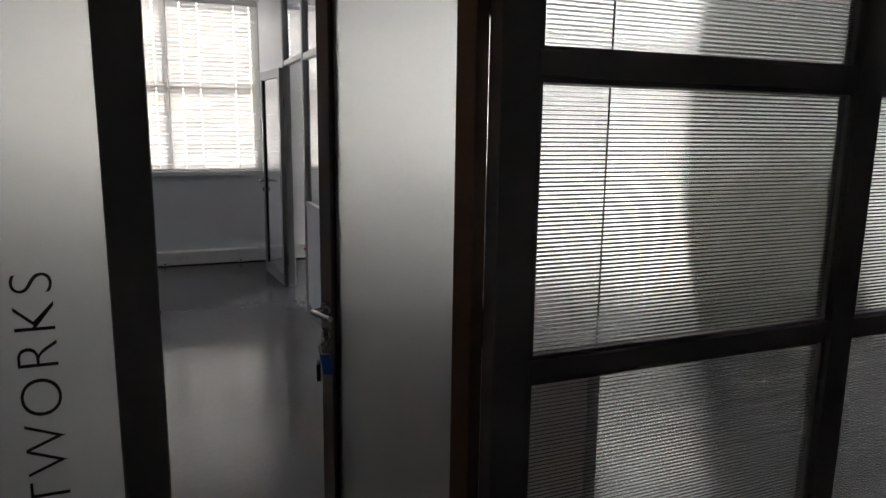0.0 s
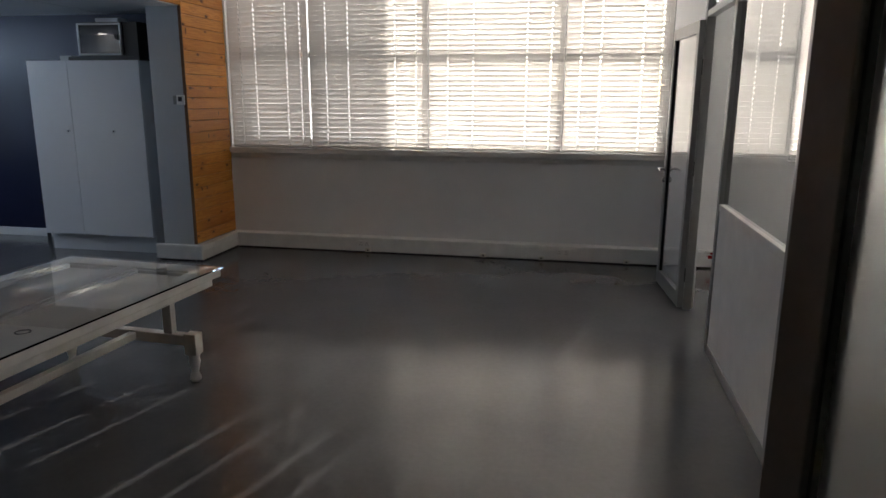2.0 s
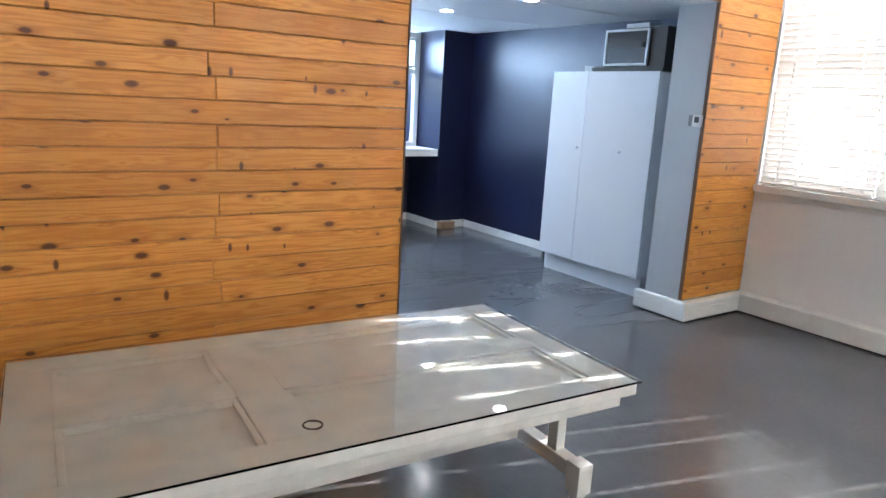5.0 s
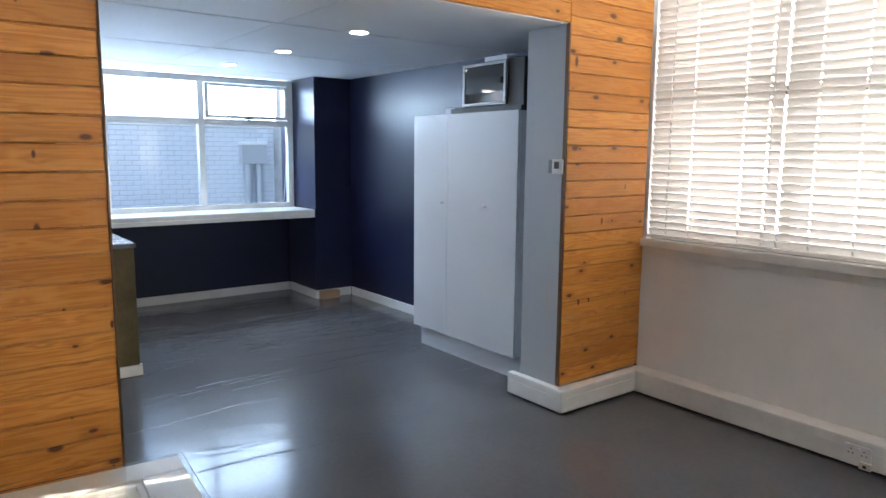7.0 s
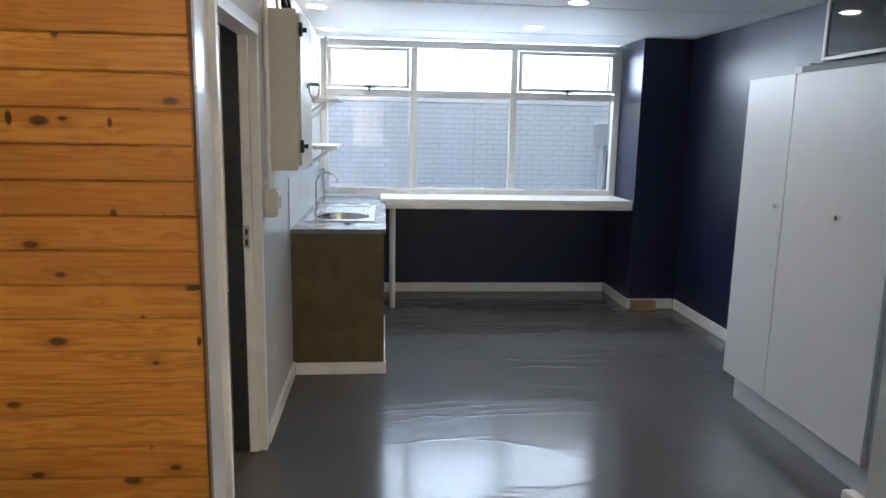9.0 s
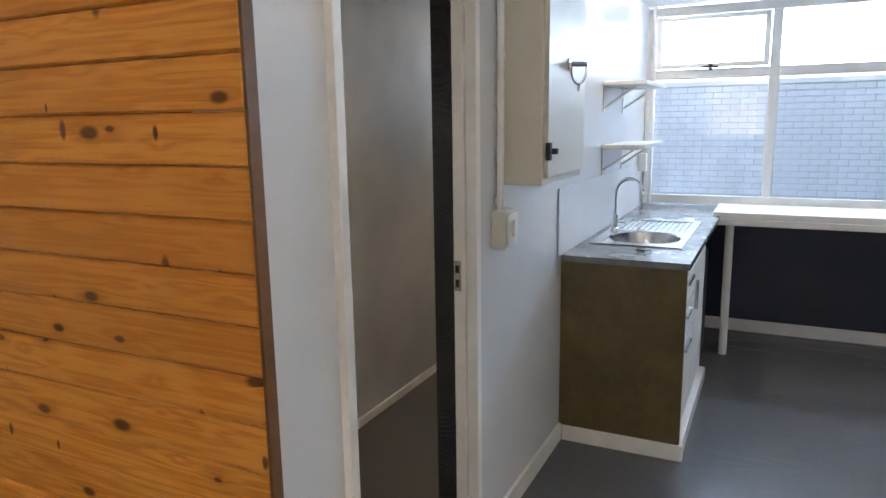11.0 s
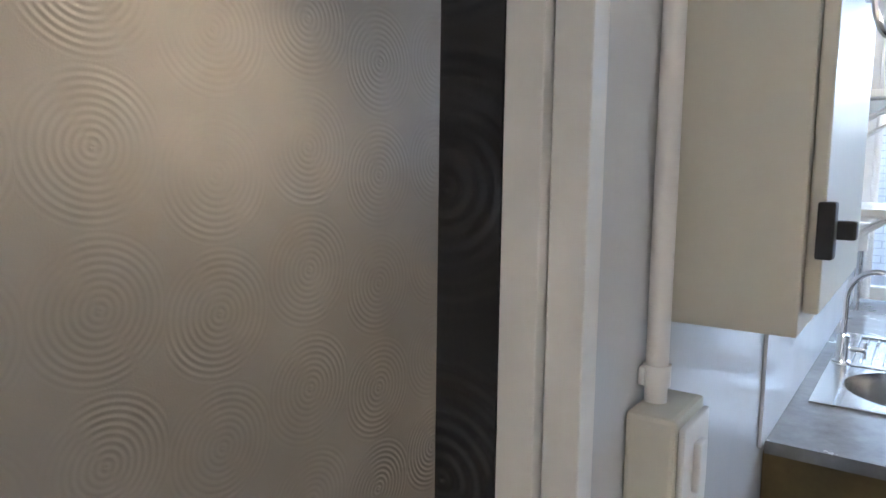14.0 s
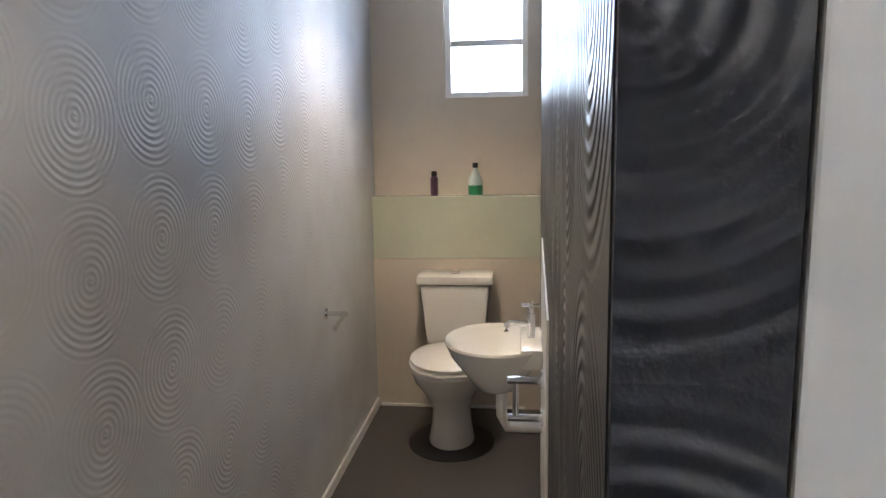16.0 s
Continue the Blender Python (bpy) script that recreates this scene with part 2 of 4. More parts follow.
DARKALU = surface("bronze_aluminium", (0.17, 0.155, 0.145), 0.42, var=0.15, scale=5, bump=0.04, metal=0.1)
BROWNALU = surface("brown_door_stile", (0.17, 0.09, 0.055), 0.42, var=0.15, scale=5, bump=0.05)
GREYALU = surface("grey_aluminium", (0.36, 0.36, 0.36), 0.38, var=0.08, scale=5, bump=0.04, metal=0.5)
STEEL = surface("stainless_steel", (0.58, 0.58, 0.58), 0.24, metal=1.0, var=0.06, scale=9, bump=0.03)
CHROME = surface("chrome", (0.75, 0.75, 0.76), 0.09, metal=1.0, var=0.03, bump=0.0, rvar=0.03)
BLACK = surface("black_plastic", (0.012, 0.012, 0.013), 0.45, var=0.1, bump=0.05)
SLAT = translucent_slat()
RAIL = surface("white_blind_rail", (0.80, 0.79, 0.77), 0.45, var=0.04, scale=3, bump=0.0)
CORD = surface("white_cord", (0.75, 0.74, 0.72), 0.8, var=0.05, bump=0.0)
CONCRETE = surface("screeded_worktop", (0.19, 0.195, 0.205), 0.25, var=0.28, scale=5, fine=45, bump=0.1)
PLY = surface("stained_board", (0.105, 0.075, 0.028), 0.38, var=0.40, scale=4.5, fine=40, bump=0.08)
CARD = surface("brown_cardboard", (0.42, 0.27, 0.16), 0.8, var=0.08, bump=0.1)
CERAMIC = surface("white_ceramic", (0.78, 0.76, 0.71), 0.12, var=0.03, bump=0.0, coat=0.3, rvar=0.04)
BEIGE = surface("beige_toilet_paint", (0.62, 0.55, 0.46), 0.45, var=0.06, scale=2, bump=0.1)
TILEG = surface("pale_green_tile", (0.58, 0.60, 0.48), 0.2, var=0.05, scale=3, bump=0.03)
TABLEP = surface("worn_white_table_paint", (0.82, 0.80, 0.75), 0.42, var=0.10, scale=9, fine=35, bump=0.15)
RED = surface("red_plastic", (0.5, 0.02, 0.015), 0.4, bump=0.03)
BLUE = surface("blue_plastic", (0.02, 0.10, 0.45), 0.4, bump=0.03)
GREENL = surface("green_bottle_label", (0.03, 0.25, 0.10), 0.4, bump=0.0)
TOFLOOR = surface("dark_toilet_floor", (0.055, 0.052, 0.050), 0.4, var=0.2, scale=2, bump=0.1)
OLIVE = surface("olive_office_wall", (0.15, 0.15, 0.115), 0.6, var=0.08, bump=0.1)
OUTDARK = surface("outside_wall", (0.42, 0.41, 0.40), 0.8, var=0.2, bump=0.2)
GROUND = surface("ground_paving", (0.5, 0.49, 0.46), 0.9, var=0.2, scale=0.6, fine=9, bump=0.3)
LETTER = surface("black_vinyl", (0.01, 0.01, 0.01), 0.5, var=0.05, bump=0.0)
SILVER = ripple_paper("silver_ripple_paper", (0.58, 0.575, 0.57), 0.30, 0.52, 0, 19.966, 9.981, 0.26, sides=0.2)
DARKPAPER = ripple_paper("charcoal_ripple_paper", (0.035, 0.036, 0.042), 0.15, 0.36, 1, 20.099, 10.022, 0.5, 0.0165)
DARKPAPERX = ripple_paper("charcoal_ripple_paper_side", (0.035, 0.036, 0.042), 0.15, 0.36, 0, 20.0, 10.012, 0.6)
DARKPINE = surface("dark_pine_edge", (0.16, 0.07, 0.025), 0.5, var=0.2)
BRICK = brick_paint()
MORTAR = surface("mortar", (0.50, 0.52, 0.55), 0.9, var=0.15, bump=0.2)
CLEAR = glass("clear_glass")
TABGLASS = glass("table_glass", (0.985, 1.0, 0.985), 0.0, 1.25)
FROST = glass("frosted_glass", (0.86, 0.88, 0.86), 0.62, 1.3)
REEDED = glass("reeded_glass", (0.86, 0.88, 0.86), 0.06, 1.4)
LAMPON = glow("lamp_disc", (1.0, 0.97, 0.92), 14.0)
LAMPWARM = glow("warm_lamp_disc", (1.0, 0.86, 0.66), 14.0)


# ---- building helpers ----
def add_box(bm, x0, x1, y0, y1, z0, z1, bevel=0.0, m=None):
    b = bmesh.new()
    bmesh.ops.create_cube(b, size=1)
    t = Matrix.Translation(((x0 + x1) / 2, (y0 + y1) / 2, (z0 + z1) / 2)) @ Matrix.Diagonal((abs(x1 - x0), abs(y1 - y0), abs(z1 - z0), 1))
    bmesh.ops.transform(b, matrix=t, verts=b.verts)
    if bevel:
        bmesh.ops.bevel(b, geom=b.edges[:], offset=bevel, segments=2, affect="EDGES", profile=0.6)
    return join(bm, b, m)


def join(bm, b, m=None):
    if m is not None:
        bmesh.ops.transform(b, matrix=m, verts=b.verts)
    me = bpy.data.meshes.new("tmp")
    b.to_mesh(me)
    bm.from_mesh(me)
    bpy.data.meshes.remove(me)
    b.free()
    return bm


def add_rod(bm, a, c, r, r2=None, seg=16):
    a, c = Vector(a), Vector(c)
    b = bmesh.new()
    bmesh.ops.create_cone(b, cap_ends=True, segments=seg, radius1=r, radius2=r if r2 is None else r2, depth=(c - a).length)
    return join(bm, b, Matrix.Translation((a + c) / 2) @ (c - a).to_track_quat("Z", "Y").to_matrix().to_4x4())


def add_tube(bm, pts, r, seg=10):
    """A round bar along points."""
    pts = [Vector(p) for p in pts]
    rings = []
    for i, p in enumerate(pts):
        d = (pts[min(i + 1, len(pts) - 1)] - pts[max(i - 1, 0)]).normalized()
        q = d.to_track_quat("Z", "Y")
        rings.append([bm.verts.new(p + q @ Vector((r * math.cos(k * 2 * math.pi / seg), r * math.sin(k * 2 * math.pi / seg), 0))) for k in range(seg)])
    for u, w in zip(rings, rings[1:]):
        for k in range(seg):
            bm.faces.new((u[k], u[(k + 1) % seg], w[(k + 1) % seg], w[k]))
    bm.faces.new(rings[0][::-1])
    bm.faces.new(rings[-1])
    return bm


def add_lathe(bm, profile, centre, sx=1.0, sy=1.0, seg=28, shift=None, cap=True):
    """Turned shape: (radius, height) pairs; shift moves each ring sideways."""
    rings = []
    for i, (r, z) in enumerate(profile):
        ox, oy = shift[i] if shift else (0, 0)
        rings.append([bm.verts.new((centre[0] + ox + sx * r * math.cos(k * 2 * math.pi / seg), centre[1] + oy + sy * r * math.sin(k * 2 * math.pi / seg), centre[2] + z)) for k in range(seg)])
    for u, w in zip(rings, rings[1:]):
        for k in range(seg):
            bm.faces.new((u[k], u[(k + 1) % seg], w[(k + 1) % seg], w[k]))
    if profile[0][0] > 1e-4:
        bm.faces.new(rings[0][::-1])
    if cap and profile[-1][0] > 1e-4:
        bm.faces.new(rings[-1])
    return bm


def part(name, bm, material, parent=None, label="", smooth=False, at=None):
    bmesh.ops.recalc_face_normals(bm, faces=bm.faces[:])
    me = bpy.data.meshes.new(name)
    bm.to_mesh(me)
    bm.free()
    me.materials.append(material)
    if smooth:
        me.shade_smooth()
        me.set_sharp_from_angle(angle=radians(38))
    ob = new(name, me)
    if parent is not None:
        ob.parent = parent
    if at is not None:
        ob.matrix_basis = at
    if label:
        tagged(ob, label)
    return ob


def thing(name, label, category, group="", at=None):
    ob = new(name)
    if at is not None:
        ob.matrix_basis = at
    return tagged(ob, label, category, group)


def setting(name, bm, material, label="", smooth=False):
    return tagged(part(name, bm, material, None, label, smooth), kind="structure")


def B(*a, **k):
    return add_box(bmesh.new(), *a, **k)


def boxes(*rows, bevel=0.0):
    bm = bmesh.new()
    for r in rows:
        add_box(bm, *r, bevel=bevel)
    return bm


# ---- the shell ----
def slanted_panel():
    """Thin board lying on the toilet's long wall."""
    bm = boxes((-6.55, -5.35, -0.005, -0.0005, 0.12, 1.03))
    for v in bm.verts:
        v.co.y += 4.402 + 0.058 * (-4.262 - v.co.x) / 3.238
    return bm


def slanted_wall():
    """The toilet's long wall, a little out of square, and the piece over the door."""
    bm = boxes((-7.5, -4.262, 4.402, 4.466, 0, 2.25))
    for v in bm.verts:
        if v.co.x < -7 and v.co.y < 4.41:
            v.co.y = 4.460
    return add_box(bm, -4.262, -3.50, 4.392, 4.466, 1.90, 2.25)


setting("floor", B(-7.7, 7.1, -1.7, 7.9, -0.1, 0), FLOOR, "glossy dark grey painted floor")
setting("floor_toilet", B(-7.5, -3.4, 3.6, 4.47, 0.0, 0.004), TOFLOOR)
setting("ground", B(-300, 300, -300, 300, -0.6, -0.14), GROUND)
# north wall with its window openings
setting("wall_north", boxes((-3.16, 1.0, 7.66, 7.86, 0, 0.95), (-3.16, 1.0, 7.66, 7.86, 2.745, 3.1), (1.0, 2.0, 7.66, 7.86, 0, 3.1),
                            (2.0, 6.9, 7.66, 7.86, 0, 0.95), (2.0, 6.9, 7.66, 7.86, 2.86, 3.1), (-3.19, -3.16, 7.70, 7.86, 0, 3.1)), WHITE, "off-white painted wall below the blinds")
setting("wall_navy", boxes((-7.6, -3.19, 7.60, 7.86, 0, 2.25), (-7.6, -6.80, 7.185, 7.598, 0, 2.25)), NAVY, "dark navy painted kitchen wall and column")
setting("wall_west", boxes((-7.60, -7.435, 4.54, 7.183, 0, 0.88)), NAVY, "navy wall below the window ledge")
setting("wall_kitchen", boxes((-7.4, -4.30, 4.468, 4.54, 0, 2.25), (-4.30, -3.50, 4.468, 4.54, 1.90, 2.25), (-3.50, -3.262, 4.40, 4.54, 0, 2.25)), GLOSSW, "white gloss painted wall")
setting("wall_toilet_inner", slanted_wall(), DARKPAPERX, "charcoal embossed ring wallpaper")
setting("wall_toilet_end", B(-4.262, -4.256, 4.403, 4.472, 0, 1.9), DARKPAPER, "charcoal embossed ring wallpaper on the wall end")
setting("wall_silver", B(-7.5, -3.4, 3.48, 3.6, 0, 2.25), SILVER, "silver wallpaper embossed with concentric rings")
setting("wall_toilet_east", B(-3.48, -3.4, 3.6, 4.40, 0, 2.25), BEIGE)
setting("wall_toilet_west", boxes((-7.62, -7.50, 3.48, 4.54, 0, 1.61), (-7.62, -7.50, 3.48, 3.975, 1.61, 2.25), (-7.62, -7.50, 4.395, 4.54, 1.61, 2.25)), BEIGE, "beige painted toilet end wall")
setting("wall_pine_backing", B(-3.398, -3.262, 1.40, 4.40, 0, 3.1), DARKPINE)
setting("pillar", B(-3.48, -3.176, 6.915, 7.658, 0, 2.24), GREYP, "grey painted pillar beside the kitchen opening")
setting("header_beam", boxes((-3.48, -3.176, 4.545, 6.913, 2.22, 3.1), (-3.48, -3.176, 6.913, 7.655, 2.242, 3.1)), CEIL)
setting("wall_south_studio", B(-3.26, -0.97, 1.40, 1.48, 0, 3.1), WHITE)
setting("wall_east_office", boxes((6.9, 7.1, -1.7, 1.6, 0, 3.1), (6.9, 7.1, 5.1, 7.9, 0, 3.1), (6.9, 7.1, 1.6, 5.1, 0, 0.95), (6.9, 7.1, 1.6, 5.1, 2.8, 3.1)), OLIVE, "dull olive-grey office wall")
setting("wall_corridor", boxes((-1.8, 6.9, -1.7, -1.6, 0, 3.1), (-1.9, -1.8, -1.7, 1.40, 0, 3.1), (3.9, 6.9, 1.40, 1.48, 0, 3.1), (-1.8, -0.97, 1.38, 1.398, 0, 3.1)), WHITE)
setting("wall_studio_stub", B(1.0, 1.08, 6.29, 7.657, 0, 3.1), WHITE)
setting("ceiling_studio", B(-3.65, 7.1, 1.40, 7.9, 3.1, 3.2), CEIL)
setting("ceiling_corridor", B(-1.9, 7.1, -1.7, 1.40, 3.1, 3.2), CEIL)
kc = boxes((-7.60, -3.48, 4.4, 7.8, 2.25, 2.32), (-3.48, -3.262, 4.4, 4.543, 2.25, 2.32), (-7.62, -3.4, 3.48, 4.4, 2.25, 2.32))
for cx in (-4.35, -5.55, -6.75):
    add_box(kc, cx - 0.004, cx + 0.004, 4.545, 7.65, 2.2470, 2.2495)
add_box(kc, -7.1, -3.49, 5.73, 5.738, 2.2470, 2.2495)
setting("ceiling_kitchen", kc, CEIL, "white board ceiling with thin joints")
setting("ceiling_hatch", boxes((-7.44, -7.12, 3.80, 4.29, 2.236, 2.2499), bevel=0.003), TRIM)

# skirting, trunking
setting("baseboard_kitchen", boxes((-7.433, -7.417, 4.56, 7.166, 0, 0.085), (-7.417, -6.80, 7.167, 7.183, 0, 0.085), (-6.798, -6.782, 7.167, 7.58, 0, 0.085),
                                   (-6.78, -4.84, 7.582, 7.598, 0, 0.085), (-5.26, -4.33, 4.541, 4.556, 0, 0.085), bevel=0.003), TRIM, "white painted skirting board")
setting("baseboard_toilet", boxes((-7.49, -3.45, 3.601, 3.613, 0.004, 0.05), (-7.41, -7.40, 3.62, 4.38, 0.004, 0.02), bevel=0.003), TRIM)
tr = bmesh.new()
add_box(tr, -3.08, 1.0, 7.535, 7.659, 0.012, 0.148, bevel=0.008)
add_box(tr, -3.15, -3.075, 6.865, 7.659, 0.012, 0.148, bevel=0.012)
add_box(tr, -3.54, -3.076, 6.86, 6.913, 0.012, 0.148, bevel=0.012)
add_box(tr, 1.1, 2.2, 7.535, 7.659, 0.012, 0.148, bevel=0.008)
add_box(tr, -3.05, 0.995, 7.5335, 7.54, 0.098, 0.102)
add_box(tr, -3.0775, -3.07, 6.89, 7.53, 0.098, 0.102)
add_box(tr, -3.52, -3.10, 6.8585, 6.865, 0.098, 0.102)
trunking = setting("trunking", tr, TRIM, "white plastic cable trunking along the wall foot")
setting("wall_shadow_gap", boxes((-3.07, 1.0, 7.555, 7.659, 0.0, 0.012), (-3.15, -3.09, 6.89, 7.555, 0, 0.012), (-3.52, -3.16, 6.88, 6.91, 0, 0.012)), BLACK)

# window boards and frames
setting("window_sill", boxes((-3.145, 0.998, 7.61, 7.659, 0.935, 0.985), (-3.145, 0.998, 7.645, 7.659, 0.885, 0.93), bevel=0.004), TRIM, "white window board under the blinds")


def window_frame(name, axis, at, lo, hi, z0, z1, bars, transom, mat, depth=0.07, w=0.05, label=""):
    """A fixed frame with mullions and a transom, and a pane in each light."""
    fr = thing(name, label or "painted metal window frame with clear panes", "window")
    fr["kind"] = "structure"

    def put(bm, a, b, c, d, dep):
        if axis == "y":
            add_box(bm, a, b, at - dep / 2, at + dep / 2, c, d, bevel=0.004)
        else:
            add_box(bm, at - dep / 2, at + dep / 2, a, b, c, d, bevel=0.004)
        return bm
    outer = bmesh.new()
    for r in ((lo, lo + w, z0, z1), (hi - w, hi, z0, z1), (lo + w, hi - w, z0, z0 + w), (lo + w, hi - w, z1 - w, z1)):
        put(outer, *r, depth)
    part("frame", outer, mat, fr)
    xs = [lo + w] + [v for b in bars for v in (b - w / 2, b + w / 2)] + [hi - w]
    for b in bars:
        part("mullion", put(bmesh.new(), b - w / 2, b + w / 2, z0 + w, z1 - w, depth), mat, fr)
    for a, b in zip(xs[::2], xs[1::2]):
        part("transom", put(bmesh.new(), a, b, transom - w / 2, transom + w / 2, depth), mat, fr)
        for c, d in ((z0 + w, transom - w / 2), (transom + w / 2, z1 - w)):
            g = part("pane", put(bmesh.new(), a, b, c, d, 0.006), CLEAR, fr)
            g.visible_shadow = False
    return fr


window_frame("window_1", "y", 7.78, -3.16, 0.999, 0.95, 2.745, (-2.3, -1.16, 0.078), 1.86, GREYALU)
window_frame("window_2", "y", 7.78, 2.0, 6.9, 0.95, 2.86, (3.2, 4.4, 5.6), 1.93, GREYALU)
window_frame("window_3", "x", 7.0, 1.6, 5.1, 0.95, 2.8, (2.8, 4.0), 1.93, GREYALU)
kw = window_frame("window_4", "x", -7.32, 4.545, 7.18, 0.915, 2.235, (5.345, 6.22), 1.795, TRIM, w=0.06, label="white steel kitchen window with top lights")
for y0, y1 in ((4.605, 5.315), (6.25, 7.12)):
    sash = bmesh.new()
    for r in ((y0 + .005, y0 + 0.04, 1.83, 2.17), (y1 - 0.04, y1 - .005, 1.83, 2.17), (y0 + 0.04, y1 - 0.04, 1.83, 1.862), (y0 + 0.04, y1 - 0.04, 2.14, 2.17)):
        add_box(sash, -7.30, -7.262, *r, bevel=0.004)
    part("sash", sash, TRIM, kw)
    st = B(-7.262, -7.225, (y0 + y1) / 2 - 0.05, (y0 + y1) / 2 + 0.05, 1.826, 1.838, bevel=0.003)
    add_box(st, -7.262, -7.24, (y0 + y1) / 2 - 0.012, (y0 + y1) / 2 + 0.012, 1.81, 1.85, bevel=0.003)
    part("stay", st, BLACK, kw, "dark window stay")
window_frame("window_5", "x", -7.56, 3.975, 4.395, 1.61, 2.25, (), 1.88, TRIM, w=0.03, depth=0.05, label="small white toilet window in two lights")


# ---- blinds ----
def slat_mesh(width, cords, depth=0.05):
    bm = bmesh.new()
    x = 0.0
    for c in list(cords) + [None]:
        e = width if c is None else c - 0.006
        add_box(bm, x, e, -depth / 2, depth / 2, -0.0008, 0.0008)
        if c is not None:
            add_box(bm, e, c + 0.006, -depth / 2, -0.012, -0.0008, 0.0008)
            add_box(bm, e, c + 0.006, 0.012, depth / 2, -0.0008, 0.0008)
            x = c + 0.006
    me = bpy.data.meshes.new("slat")
    bm.to_mesh(me)
    bm.free()
    me.materials.append(SLAT)
    return me


def blind(x0, x1, z0, z1, m, pitch=0.044, tilt=60):
    """Venetian blind: head rail, slats on cords, bottom rail."""
    w = x1 - x0 - 0.012
    cords = [w * f for f in (0.145, 0.335, 0.73, 0.905)]
    bl = thing("venetian_blind", "white venetian blind with nearly closed slats, lowered over the window", "blind", "blinds along the windows", m @ pose(x0 + 0.006, 0, 0))
    part("head_rail", B(0, w, -0.03, 0.03, z1 - 0.045, z1, bevel=0.004), RAIL, bl)
    part("bottom_rail", B(0, w, -0.026, 0.026, z0, z0 + 0.016, bevel=0.004), RAIL, bl)
    me = slat_mesh(w, cords)
    n = int((z1 - 0.052 - z0 - 0.035) / pitch) + 1
    pitch = (z1 - 0.052 - z0 - 0.035) / (n - 1)
    for i in range(n):
        s = new("slat", me)
        s.parent = bl
        s.matrix_basis = pose(0, 0, z0 + 0.035 + i * pitch, -tilt + random.uniform(-1.5, 1.5), random.uniform(-0.08, 0.08), 0)
    for c in cords:
        cb = bmesh.new()
        for yy in (-0.024, 0.024):
            add_box(cb, c + 0.0108, c + 0.0132, yy - 0.0012, yy + 0.0012, z0 + 0.01, z1 - 0.04)
        part("ladder_cord", cb, CORD, bl)
    pull = bmesh.new()
    add_rod(pull, (w - 0.04, -0.04, z1 - 0.05), (w - 0.04, -0.04, z0 + 0.15), 0.0015, seg=6)
    add_rod(pull, (w - 0.04, -0.04, z0 + 0.11), (w - 0.04, -0.04, z0 + 0.15), 0.007, 0.003, seg=8)
    part("pull_cord", pull, CORD, bl)
    return bl


for a, b in ((-3.14, -2.32), (-2.32, -1.16), (-1.16, 0.078), (0.078, 0.988)):
    blind(a, b, 0.992, 2.73, pose(0, 7.69, 0))
for a, b in ((2.0, 3.2), (3.2, 4.4), (4.4, 5.6), (5.6, 6.88)):
    blind(a, b, 0.992, 2.84, pose(0, 7.69, 0))
for a, b in ((-5.08, -3.4), (-3.4, -1.62)):
    blind(a, b, 0.992, 2.78, pose(6.93, 0, 0, 0, 0, -90))


# ---- entrance partition ----
def member(name, parent, rows, mat, label="", bevel=0.004):
    return part(name, boxes(*rows, bevel=bevel), mat, parent, label)


def ribbed_pane(x0, x1, y, z0, z1, pitch=0.0107, amp=0.0011):
    """Glass sheet with rounded horizontal ribs on its far face."""
    bm = bmesh.new()
    n = int((z1 - z0) / pitch) * 8
    rows = []
    for i in range(n + 1):
        z = z0 + (z1 - z0) * i / n
        yy = y + 0.003 + amp * math.cos(i * math.pi / 4)
        rows.append([bm.verts.new(p) for p in ((x0, y - 0.003, z), (x1, y - 0.003, z), (x1, yy, z), (x0, yy, z))])
    for u, w in zip(rows, rows[1:]):
        for k in range(4):
            bm.faces.new((u[k], u[(k + 1) % 4], w[(k + 1) % 4], w[k]))
    bm.faces.new(rows[0][::-1])
    bm.faces.new(rows[-1])
    return bm


ep = thing("entrance_partition", "dark aluminium partition with reeded and frosted glass panels", "partition")
ep["kind"] = "structure"
Y0, Y1 = 1.402, 1.466
posts = ((-0.97, -0.88), (0.687, 0.788), (1.842, 1.94), (2.95, 3.05), (3.83, 3.9))
for a, b in posts:
    member("post", ep, [(a, b, Y0, Y1, 0, 3.098)], DARKALU)
for a, b in ((0.788, 1.842), (1.94, 2.95), (3.05, 3.83)):
    cuts = (0, 0.10, 0.868, 0.922, 1.613, 1.673, 2.36, 2.44, 3.04, 3.098)
    for c, d in zip(cuts[::2], cuts[1::2]):
        member("rail", ep, [(a, b, Y0 + 0.002, Y1 - 0.002, c, d)], DARKALU)
    for c, d in zip(cuts[1::2], cuts[2::2]):
        bead = []
        for u0, u1, v0, v1 in ((a, a + 0.018, c, d), (b - 0.018, b, c, d), (a + 0.018, b - 0.018, c, c + 0.010), (a + 0.018, b - 0.018, d - 0.014, d)):
            bead.append((u0, u1, Y0 + 0.014, Y1 - 0.014, v0, v1))
        member("glazing_bead", ep, bead, DARKALU, bevel=0.002)
        g = part("reeded_pane", ribbed_pane(a + 0.018, b - 0.018, 1.434, c + 0.010, d - 0.014), REEDED, ep, "horizontally reeded glass", smooth=True)
        g.visible_shadow = False
member("door_head", ep, [(-0.88, 0.687, Y0, Y1, 2.12, 2.20)], DARKALU)
g = member("top_pane", ep, [(-0.88, 0.687, 1.431, 1.437, 2.2, 3.09)], FROST, bevel=0)
g.visible_shadow = False


